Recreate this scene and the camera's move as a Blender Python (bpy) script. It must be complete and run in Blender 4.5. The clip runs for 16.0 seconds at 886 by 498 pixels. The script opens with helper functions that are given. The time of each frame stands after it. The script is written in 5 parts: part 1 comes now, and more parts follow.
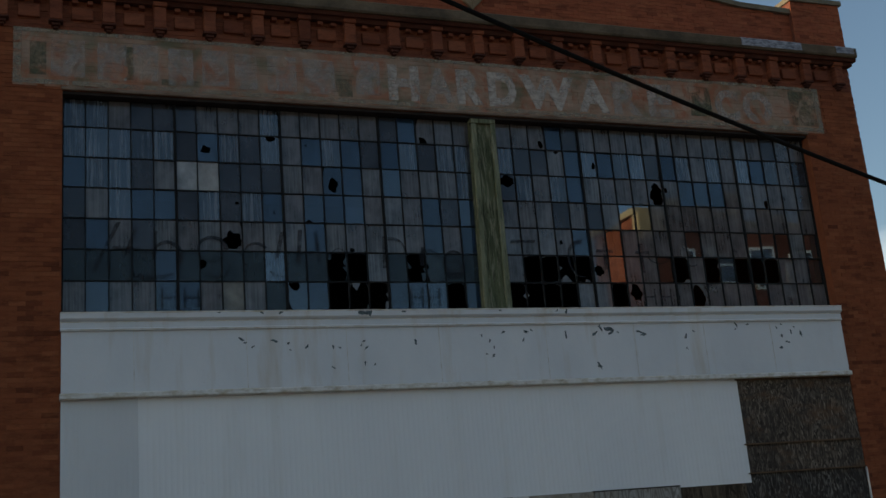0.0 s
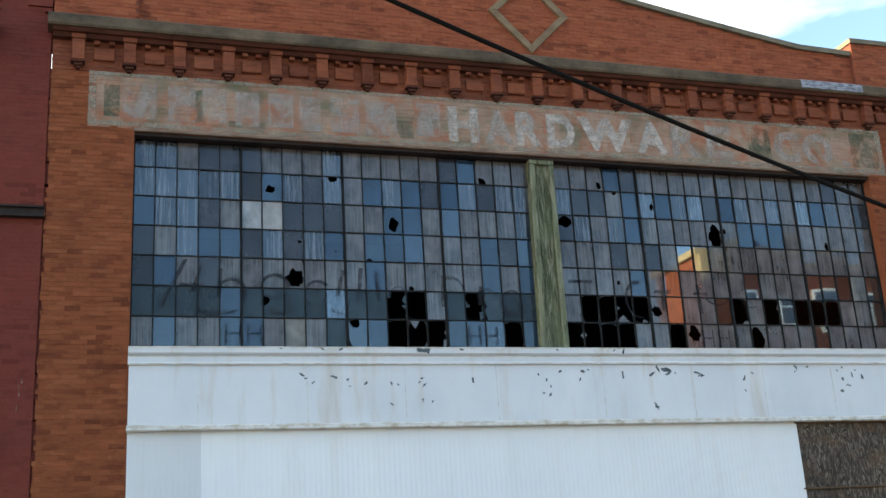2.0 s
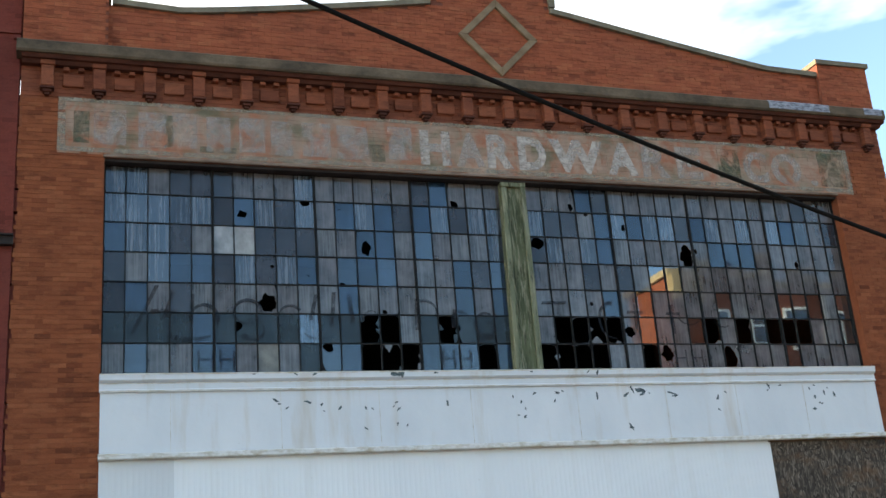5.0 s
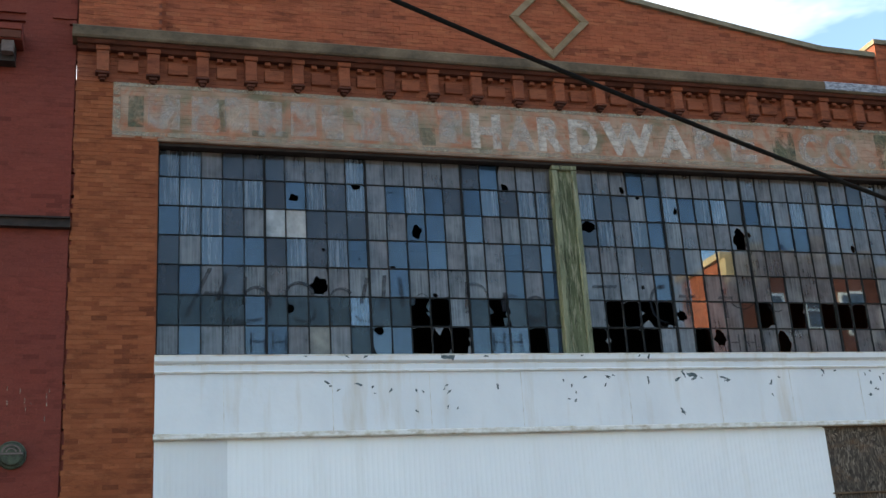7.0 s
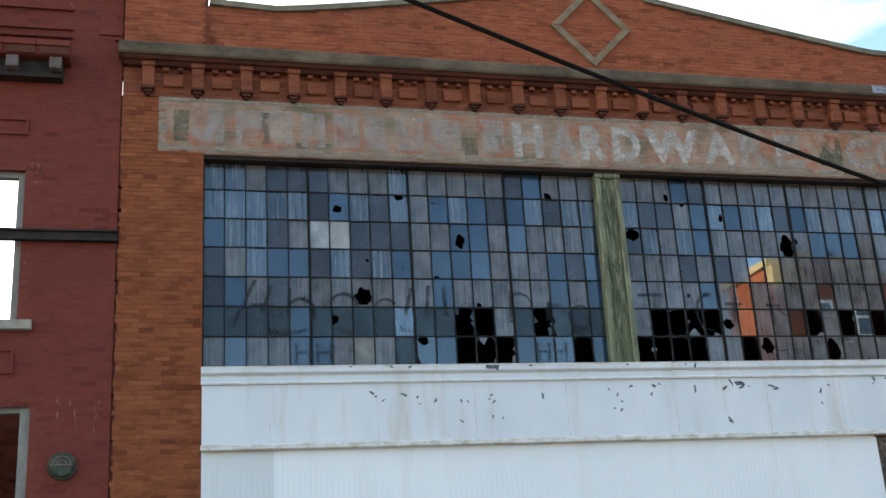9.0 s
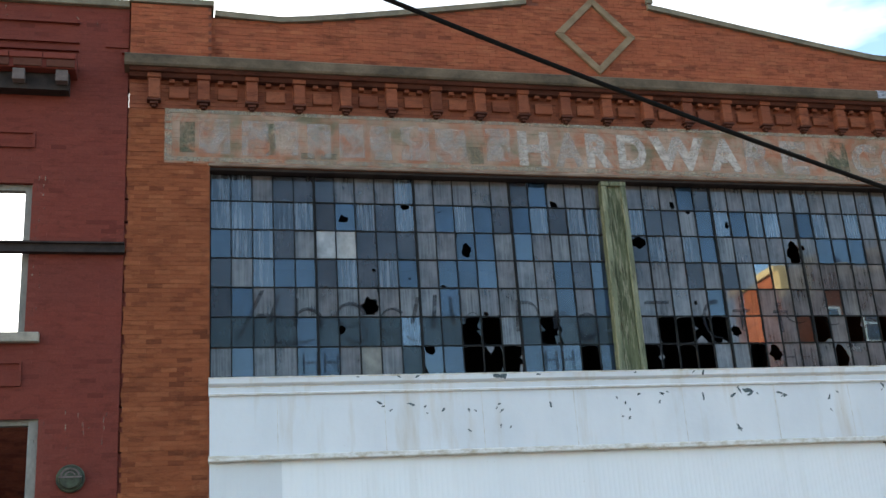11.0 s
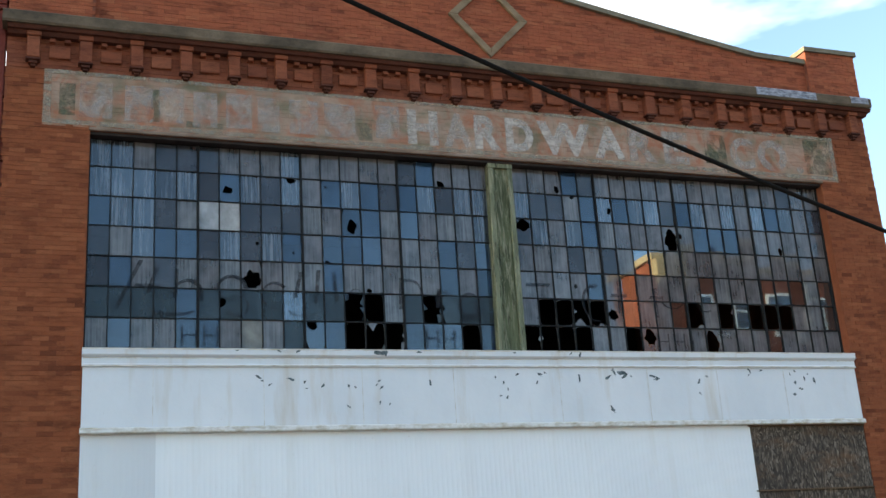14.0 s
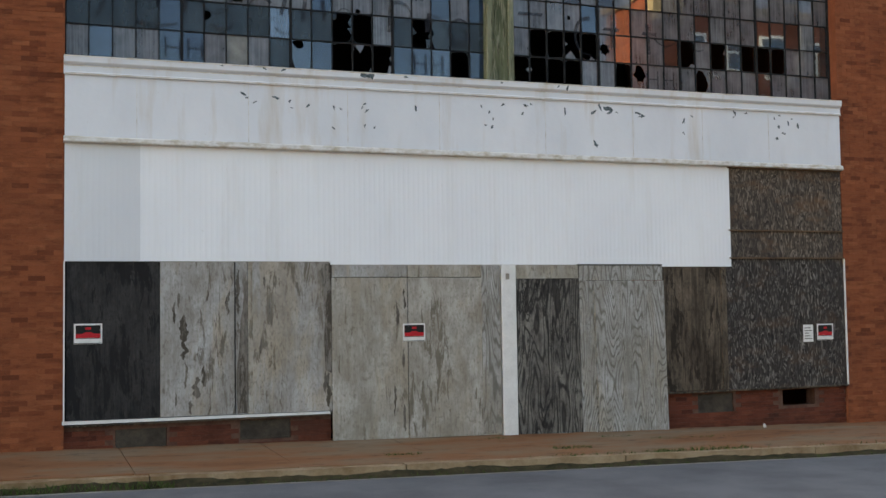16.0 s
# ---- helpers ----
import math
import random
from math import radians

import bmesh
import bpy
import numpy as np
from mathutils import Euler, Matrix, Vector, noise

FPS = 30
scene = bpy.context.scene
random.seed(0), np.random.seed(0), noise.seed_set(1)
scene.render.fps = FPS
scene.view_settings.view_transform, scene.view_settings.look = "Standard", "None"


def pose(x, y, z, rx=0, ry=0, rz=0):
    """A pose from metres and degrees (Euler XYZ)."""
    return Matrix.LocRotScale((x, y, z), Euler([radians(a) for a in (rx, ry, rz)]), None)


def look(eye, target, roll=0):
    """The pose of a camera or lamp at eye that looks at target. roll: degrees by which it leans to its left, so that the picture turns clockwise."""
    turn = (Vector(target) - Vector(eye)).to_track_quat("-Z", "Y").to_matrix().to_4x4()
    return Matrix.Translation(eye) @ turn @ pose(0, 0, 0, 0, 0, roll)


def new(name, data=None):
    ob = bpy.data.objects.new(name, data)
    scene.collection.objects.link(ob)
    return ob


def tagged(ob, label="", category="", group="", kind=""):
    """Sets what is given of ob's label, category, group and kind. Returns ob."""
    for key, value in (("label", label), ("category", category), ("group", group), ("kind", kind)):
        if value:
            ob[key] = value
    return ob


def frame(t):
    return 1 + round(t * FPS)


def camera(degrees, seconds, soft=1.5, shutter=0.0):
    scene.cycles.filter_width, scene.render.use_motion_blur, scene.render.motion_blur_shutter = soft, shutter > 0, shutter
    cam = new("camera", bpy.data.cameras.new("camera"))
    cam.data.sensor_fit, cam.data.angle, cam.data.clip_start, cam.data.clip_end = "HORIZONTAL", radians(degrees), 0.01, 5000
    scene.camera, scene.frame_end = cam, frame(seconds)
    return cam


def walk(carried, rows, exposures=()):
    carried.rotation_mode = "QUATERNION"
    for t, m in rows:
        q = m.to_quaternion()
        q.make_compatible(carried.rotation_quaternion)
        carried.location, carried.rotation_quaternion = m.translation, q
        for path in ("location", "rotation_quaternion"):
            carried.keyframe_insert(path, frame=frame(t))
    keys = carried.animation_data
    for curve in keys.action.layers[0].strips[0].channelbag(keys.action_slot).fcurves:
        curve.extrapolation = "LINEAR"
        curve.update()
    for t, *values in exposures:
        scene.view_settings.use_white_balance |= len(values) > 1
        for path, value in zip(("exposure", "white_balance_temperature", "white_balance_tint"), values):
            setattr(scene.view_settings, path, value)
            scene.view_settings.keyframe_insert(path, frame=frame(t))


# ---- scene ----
cam = camera(43.40, 16.0)
PATH = [
    (0.0, pose(-0.450, -15.315, 1.939, 104.988, 4.711, -20.026)),
    (0.5, pose(-0.488, -15.551, 1.878, 105.815, 4.404, -18.038)),
    (1.0, pose(-0.489, -15.548, 1.879, 106.595, 4.362, -17.037)),
    (1.5, pose(-0.488, -15.550, 1.877, 107.109, 3.560, -16.069)),
    (2.0, pose(-0.486, -15.555, 1.880, 107.171, 3.374, -17.117)),
    (2.5, pose(-0.485, -15.548, 1.882, 108.510, 3.911, -18.546)),
    (3.0, pose(-0.485, -15.559, 1.878, 109.076, 3.943, -19.139)),
    (3.5, pose(-0.492, -15.558, 1.870, 108.718, 4.175, -19.071)),
    (4.0, pose(-0.489, -15.550, 1.878, 108.514, 4.459, -18.310)),
    (4.2, pose(-0.487, -15.550, 1.878, 108.593, 4.520, -18.202)),
    (6.3, pose(-0.488, -15.554, 1.875, 107.441, 4.017, -18.219)),
    (6.5, pose(-0.488, -15.552, 1.875, 107.469, 3.827, -17.461)),
    (7.0, pose(-0.489, -15.557, 1.877, 107.600, 3.573, -15.796)),
    (7.5, pose(-0.489, -15.555, 1.877, 107.686, 3.580, -14.799)),
    (8.0, pose(-0.490, -15.556, 1.878, 107.911, 3.481, -13.931)),
    (8.5, pose(-0.490, -15.559, 1.875, 108.195, 3.300, -13.609)),
    (9.0, pose(-0.489, -15.555, 1.878, 108.243, 3.421, -13.498)),
    (9.2, pose(-0.487, -15.554, 1.877, 108.202, 3.440, -13.345)),
    (11.3, pose(-0.492, -15.557, 1.877, 108.775, 3.786, -13.055)),
    (11.5, pose(-0.492, -15.557, 1.878, 108.537, 3.680, -13.335)),
    (12.0, pose(-0.492, -15.562, 1.875, 108.252, 3.466, -13.891)),
    (12.5, pose(-0.490, -15.559, 1.877, 108.781, 3.329, -15.431)),
    (13.0, pose(-0.486, -15.554, 1.880, 108.944, 3.331, -16.828)),
    (13.5, pose(-0.485, -15.552, 1.878, 108.903, 3.373, -18.198)),
    (14.0, pose(-0.489, -15.560, 1.871, 107.200, 3.631, -19.292)),
    (14.5, pose(-0.485, -15.555, 1.875, 101.785, 2.404, -19.655)),
    (15.0, pose(-0.489, -15.556, 1.877, 97.436, 1.770, -19.529)),
    (15.5, pose(-0.482, -15.552, 1.877, 93.974, 1.273, -20.094)),
    (16.0, pose(-0.483, -15.542, 1.878, 93.145, 0.864, -20.555)),
]
walk(cam, PATH, [(0.0, -0.30, 6750, 5), (0.3, 0.48, 6750, 5), (0.5, 1.30, 6750, 5), (0.8, 1.62, 6750, 5), (2.0, 1.73, 6750, 5), (3.0, 1.70, 6750, 5), (4.2, 1.62, 6750, 5), (7.5, 1.56, 6750, 5), (9.0, 1.74, 6750, 5), (12.5, 1.74, 6750, 5), (14.3, 1.64, 6750, 5), (15.0, 1.69, 7150, 9), (15.5, 1.58, 7500, 12), (16.0, 1.46, 7750, 13)])

# ---- world and sun: low evening sun behind the facade ----
SUN_AZ, SUN_EL = math.atan2(-0.985, 0.17), radians(17)
world = bpy.data.worlds.new("sky")
scene.world = world
world.use_nodes = True
wn, wl = world.node_tree.nodes, world.node_tree.links
wn.clear()
sky = wn.new("ShaderNodeTexSky")
sky.sky_type, sky.sun_disc = 'NISHITA', False
sky.sun_elevation, sky.sun_rotation = SUN_EL, SUN_AZ
sky.air_density, sky.dust_density, sky.ozone_density = 1.0, 1.2, 1.4
tc = wn.new("ShaderNodeTexCoord")
mp = wn.new("ShaderNodeMapping")
mp.inputs["Scale"].default_value = (1.3, 1.3, 3.6)
mp.inputs["Location"].default_value = (0.35, 0.1, 0.0)
cn = wn.new("ShaderNodeTexNoise")
cn.inputs["Scale"].default_value, cn.inputs["Detail"].default_value = 1.7, 6.0
cr = wn.new("ShaderNodeValToRGB")
cr.color_ramp.elements[0].position, cr.color_ramp.elements[1].position = 0.53, 0.80
cm = wn.new("ShaderNodeMixRGB")
cm.inputs[2].default_value = (10.5, 10.3, 10.2, 1)
bg = wn.new("ShaderNodeBackground")
bg.inputs["Strength"].default_value = 0.15
wo = wn.new("ShaderNodeOutputWorld")
wl.new(tc.outputs["Generated"], mp.inputs["Vector"])
wl.new(mp.outputs["Vector"], cn.inputs["Vector"])
# haze and cloud thicken towards the sunny half of the sky
sx = wn.new("ShaderNodeSeparateXYZ")
hz = wn.new("ShaderNodeMath")
hz.operation = 'MULTIPLY_ADD'
hz.inputs[1].default_value = 0.20
wl.new(tc.outputs["Generated"], sx.inputs[0])
wl.new(sx.outputs["Y"], hz.inputs[0])
wl.new(cn.outputs["Fac"], hz.inputs[2])
fr_y = wn.new("ShaderNodeMath")
fr_y.operation = 'MAXIMUM'
fr_y.inputs[1].default_value = 0.0
fr_xy = wn.new("ShaderNodeMath")
fr_xy.operation = 'MULTIPLY'
thin = wn.new("ShaderNodeMath")
thin.operation = 'MULTIPLY_ADD'
thin.inputs[1].default_value = -0.20
wl.new(sx.outputs["Y"], fr_y.inputs[0])
wl.new(fr_y.outputs[0], fr_xy.inputs[0])
wl.new(sx.outputs["X"], fr_xy.inputs[1])
wl.new(fr_xy.outputs[0], thin.inputs[0])
wl.new(hz.outputs[0], thin.inputs[2])
wl.new(thin.outputs[0], cr.inputs["Fac"])
wl.new(cr.outputs["Color"], cm.inputs[0])
wl.new(sky.outputs["Color"], cm.inputs[1])
wl.new(cm.outputs[0], bg.inputs["Color"])
wl.new(bg.outputs[0], wo.inputs["Surface"])
sun_to = Vector((math.sin(SUN_AZ) * math.cos(SUN_EL), math.cos(SUN_AZ) * math.cos(SUN_EL), math.sin(SUN_EL)))
sun = new("sun", bpy.data.lights.new("sun", 'SUN'))
sun.data.energy, sun.data.angle, sun.data.color = 5.0, radians(0.5), (1.0, 0.78, 0.52)
sun.matrix_world = look(sun_to * 60, (0, 0, 0))


# ---- materials ----
class Mat:
    """A node material under construction."""

    def __init__(self, name, rough=0.85):
        self.m = bpy.data.materials.new(name)
        self.m.use_nodes = True
        self.n, self.l = self.m.node_tree.nodes, self.m.node_tree.links
        self.b = self.n["Principled BSDF"]
        self.out = self.n["Material Output"]
        self.b.inputs["Roughness"].default_value = rough
        self.b.inputs["Specular IOR Level"].default_value = 0.2
        self.g = self.n.new("ShaderNodeNewGeometry")

    def pos(self, scale=(1, 1, 1), spread=0.0):
        """World position, scaled; spread shifts it from object to object."""
        q = self.n.new("ShaderNodeMapping")
        q.inputs["Scale"].default_value = scale
        self.l.new(self.g.outputs["Position"], q.inputs["Vector"])
        if spread:
            oi = self.n.new("ShaderNodeObjectInfo")
            mu = self.n.new("ShaderNodeMath")
            mu.operation = 'MULTIPLY'
            mu.inputs[1].default_value = spread
            self.l.new(oi.outputs["Random"], mu.inputs[0])
            self.l.new(mu.outputs[0], q.inputs["Location"])
        return q.outputs[0]

    def noise(self, scale=5, detail=4, rough=0.6, stretch=(1, 1, 1), spread=0.0, distort=0.0):
        t = self.n.new("ShaderNodeTexNoise")
        t.inputs["Scale"].default_value, t.inputs["Detail"].default_value = scale, detail
        t.inputs["Roughness"].default_value, t.inputs["Distortion"].default_value = rough, distort
        self.l.new(self.pos(stretch, spread), t.inputs["Vector"])
        return t.outputs["Fac"]

    def ramp(self, fac, stops):
        r = self.n.new("ShaderNodeValToRGB")
        while len(r.color_ramp.elements) < len(stops):
            r.color_ramp.elements.new(0.5)
        for e, (p, c) in zip(r.color_ramp.elements, stops):
            e.position = p
            e.color = (*c, 1) if isinstance(c, tuple) else (c, c, c, 1)
        self.l.new(fac, r.inputs["Fac"])
        return r.outputs["Color"]

    def mix(self, fac, a, b, kind='MIX'):
        x = self.n.new("ShaderNodeMixRGB")
        x.blend_type = kind
        for i, v in enumerate((fac, a, b)):
            if isinstance(v, tuple):
                x.inputs[i].default_value = (*v, 1)
            elif isinstance(v, (int, float)):
                x.inputs[i].default_value = v
            else:
                self.l.new(v, x.inputs[i])
        return x.outputs[0]

    def piece(self):
        """A random number for each loose piece, whether an object or an island of a mesh."""
        oi = self.n.new("ShaderNodeObjectInfo")
        a = self.n.new("ShaderNodeMath")
        a.operation = 'ADD'
        f = self.n.new("ShaderNodeMath")
        f.operation = 'FRACT'
        self.l.new(oi.outputs["Random"], a.inputs[0])
        self.l.new(self.g.outputs["Random Per Island"], a.inputs[1])
        self.l.new(a.outputs[0], f.inputs[0])
        return f.outputs[0]

    def color(self, c):
        if isinstance(c, tuple):
            self.b.inputs["Base Color"].default_value = (*c, 1)
        else:
            self.l.new(c, self.b.inputs["Base Color"])
        return self

    def bump(self, fac, strength=0.4, distance=0.01):
        b = self.n.new("ShaderNodeBump")
        b.inputs["Strength"].default_value, b.inputs["Distance"].default_value = strength, distance
        self.l.new(fac, b.inputs["Height"])
        self.l.new(b.outputs[0], self.b.inputs["Normal"])
        return self

    def shader(self, kind, color=(1, 1, 1), rough=None):
        s = self.n.new(kind)
        if isinstance(color, tuple):
            s.inputs["Color"].default_value = (*color, 1)
        else:
            self.l.new(color, s.inputs["Color"])
        if rough is not None:
            s.inputs["Roughness"].default_value = rough
        return s.outputs[0]

    def blend(self, fac, a, b):
        x = self.n.new("ShaderNodeMixShader")
        if isinstance(fac, (int, float)):
            x.inputs[0].default_value = fac
        else:
            self.l.new(fac, x.inputs[0])
        self.l.new(a, x.inputs[1])
        self.l.new(b, x.inputs[2])
        return x.outputs[0]

    def surface(self, s):
        self.l.new(s, self.out.inputs["Surface"])
        return self


def brick_material(name, dark, mid, light, stain, stain_amount=0.5, streak=0.75):
    k = Mat(name, 0.9)
    base = k.ramp(k.piece(), [(0.0, tuple(0.7 * c for c in dark)), (0.05, dark), (0.30, mid), (0.75, mid), (1.0, tuple(0.4 * m + 0.6 * c for m, c in zip(mid, light)))])
    base = k.mix(k.ramp(k.noise(0.5, 5, 0.6, (1, 1, 2.2)), [(0.45, 0.0), (0.75, stain_amount)]), base, stain)
    base = k.mix(k.ramp(k.noise(1.2, 6, 0.75, (1.5, 1, 7), 0, 0.4), [(0.50, 0.0), (0.66, streak)]), base, tuple(0.42 * c for c in dark))
    base = k.mix(k.ramp(k.noise(4.2, 6, 0.75, (1, 1, 2.6), 0, 0.5), [(0.52, 0.0), (0.68, 0.55)]), base, tuple(0.5 * c for c in dark))
    base = k.mix(k.ramp(k.noise(1.5, 5, 0.7, (1.5, 1, 6), 0, 0.4), [(0.52, 0.0), (0.70, streak * 0.65)]), base, light)
    grain = k.noise(60, 4, 0.7)
    base = k.mix(0.35, base, k.ramp(grain, [(0.3, 0.35), (0.7, 0.75)]), 'OVERLAY')
    k.color(base).bump(grain, 0.35, 0.004)
    return k.m


def plain_material(name, a, b, scale=4, stretch=(1, 1, 1), rough=0.8, bump=0.3, metal=0.0, fine=50, spread=0.0, lo=0.35, hi=0.65):
    k = Mat(name, rough)
    base = k.ramp(k.noise(scale, 6, 0.65, stretch, spread), [(lo, a), (hi, b)])
    grain = k.noise(fine, 3, 0.6, stretch, spread)
    base = k.mix(0.25, base, k.ramp(grain, [(0.3, 0.3), (0.7, 0.75)]), 'OVERLAY')
    k.color(base).bump(grain, bump, 0.004)
    k.b.inputs["Metallic"].default_value = metal
    return k.m


BRICK = brick_material("orange_brick", (0.165, 0.047, 0.021), (0.225, 0.068, 0.029), (0.30, 0.106, 0.047), (0.145, 0.047, 0.024), 0.5, 0.5)
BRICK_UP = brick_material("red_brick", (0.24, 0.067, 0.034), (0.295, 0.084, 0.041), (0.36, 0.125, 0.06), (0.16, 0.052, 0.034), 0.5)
BRICK_TRIM = brick_material("cornice_brick", (0.17, 0.052, 0.029), (0.225, 0.07, 0.037), (0.29, 0.10, 0.052), (0.12, 0.045, 0.032), 0.6)
# soot on the shelf blocks, painted shade on the cornice mouldings
BRICK_DEEP = brick_material("sooty_shaded_brick", (0.06, 0.022, 0.016), (0.09, 0.032, 0.022), (0.12, 0.045, 0.03), (0.05, 0.02, 0.018), 0.6)
MORTAR = plain_material("mortar", (0.175, 0.055, 0.026), (0.22, 0.074, 0.037), 6)
MORTAR_UP = plain_material("dark_mortar", (0.13, 0.045, 0.03), (0.19, 0.066, 0.042), 6)
BASE_BRICK = brick_material("plinth_and_shaded_front_brick", (0.095, 0.028, 0.018), (0.13, 0.038, 0.022), (0.165, 0.055, 0.03), (0.05, 0.025, 0.018), 0.7)
PALE_MORTAR = plain_material("plinth_mortar", (0.075, 0.032, 0.022), (0.13, 0.075, 0.055), 5)
CONCRETE = plain_material("stained_concrete", (0.17, 0.12, 0.075), (0.25, 0.185, 0.12), 2.5, (1, 1, 1.6), 0.9)
CONCRETE_DARK = plain_material("weathered_ledge", (0.066, 0.052, 0.038), (0.16, 0.122, 0.085), 1.8, (0.9, 1, 1.2), 0.95)
COPING_GREY = plain_material("grey_coping", (0.13, 0.115, 0.085), (0.22, 0.19, 0.14), 3, rough=0.9)
LIP = plain_material("rusty_stone_lip", (0.13, 0.085, 0.06), (0.27, 0.205, 0.165), 3, (0.6, 1, 3), 0.9)
METAL_FLASH = plain_material("bare_flashing", (0.07, 0.075, 0.10), (0.38, 0.40, 0.46), 9, (1, 1, 3), 0.6)
RED_PAINT = brick_material("painted_brick", (0.145, 0.033, 0.025), (0.157, 0.037, 0.027), (0.172, 0.044, 0.032), (0.105, 0.032, 0.027), 0.6, 0.12)
RED_MORTAR = plain_material("painted_mortar", (0.14, 0.035, 0.026), (0.165, 0.042, 0.031), 5)
DARK_IRON = plain_material("dark_iron_and_shade", (0.018, 0.014, 0.014), (0.04, 0.03, 0.028), 6, rough=0.7)
MUNTIN = plain_material("dark_steel_sash", (0.007, 0.008, 0.009), (0.017, 0.018, 0.02), 20, rough=0.9)
# near black: the lack of light indoors is put into the colour
INSIDE = plain_material("unlit_interior_black", (0.010, 0.010, 0.011), (0.022, 0.021, 0.02), 1.5, rough=0.95)
GREY_WOOD = plain_material("grey_sill_stone", (0.22, 0.20, 0.17), (0.34, 0.31, 0.26), 6)
FRAME_GREY = plain_material("grey_window_frame", (0.16, 0.16, 0.15), (0.26, 0.25, 0.23), 5, (1, 1, .3))
LEDGE_WOOD = plain_material("brown_ledge_wood", (0.07, 0.042, 0.026), (0.14, 0.09, 0.055), 7, (0.4, 1, 1))
CORBEL = plain_material("grey_corbel", (0.09, 0.07, 0.068), (0.15, 0.12, 0.115), 5)
CABLE = plain_material("black_cable", (0.003, 0.003, 0.003), (0.006, 0.006, 0.006), 20, rough=1.0)
VENT = plain_material("grey_vent", (0.035, 0.029, 0.023), (0.075, 0.062, 0.048), 5)
ASPHALT = plain_material("asphalt", (0.10, 0.104, 0.110), (0.155, 0.16, 0.167), 0.8, rough=0.9, bump=0.6, fine=90)
EARTH = plain_material("far_ground", (0.08, 0.075, 0.06), (0.14, 0.13, 0.10), 0.3)
KERB = plain_material("worn_kerb", (0.20, 0.125, 0.065), (0.36, 0.265, 0.165), 3, rough=0.95)
GRASS = plain_material("weeds", (0.03, 0.06, 0.012), (0.09, 0.12, 0.03), 9, rough=0.8)
WHITE_TRIM = plain_material("white_trim_paint", (0.62, 0.62, 0.60), (0.74, 0.74, 0.72), 3, rough=0.6)
CHIP = plain_material("bare_chips", (0.03, 0.045, 0.055), (0.14, 0.18, 0.20), 30, rough=0.8)
SIGN_RED = plain_material("sign_red", (0.40, 0.012, 0.02), (0.5, 0.02, 0.03), 8, rough=0.5, bump=0.05)
SIGN_BLACK = plain_material("sign_black", (0.008, 0.008, 0.008), (0.015, 0.014, 0.014), 8, rough=0.5, bump=0.05)
SIGN_WHITE = plain_material("sign_white", (0.62, 0.62, 0.60), (0.74, 0.74, 0.72), 8, rough=0.5, bump=0.05)
ROSETTE = plain_material("tarnished_bronze", (0.022, 0.024, 0.018), (0.065, 0.08, 0.055), 9, rough=0.6)
TAN = plain_material("tan_stone", (0.42, 0.32, 0.18), (0.5, 0.38, 0.22), 3)


def rusty_white(name, white, shade, streak=(0.45, 0.36, 0.24)):
    k = Mat(name, 0.5)
    base = k.ramp(k.noise(0.8, 5, 0.6, (1, 1, 0.5)), [(0.35, white), (0.7, shade)])
    run = k.ramp(k.noise(3.0, 5, 0.6, (1, 1, 0.12)), [(0.54, 0.0), (0.76, 0.5)])
    base = k.mix(run, base, streak)
    spot = k.ramp(k.noise(26, 4, 0.7), [(0.68, 0.0), (0.76, 0.5)])
    base = k.mix(spot, base, (0.30, 0.24, 0.17))
    k.color(base).bump(k.noise(3.5, 3), 0.25, 0.02)
    return k.m


WHITE_BAND = rusty_white("painted_sheet_metal", (0.70, 0.73, 0.77), (0.60, 0.64, 0.69))
WHITE_RIB = rusty_white("ribbed_white_metal", (0.80, 0.83, 0.86), (0.74, 0.77, 0.81), (0.66, 0.66, 0.64))
GREY_RIB = rusty_white("greyed_ribbed_metal", (0.66, 0.69, 0.72), (0.60, 0.63, 0.67), (0.52, 0.52, 0.50))
RUST_EDGE = plain_material("rusty_trim", (0.36, 0.30, 0.20), (0.66, 0.66, 0.64), 9, (0.5, 1, 1), 0.6, lo=0.3, hi=0.55)


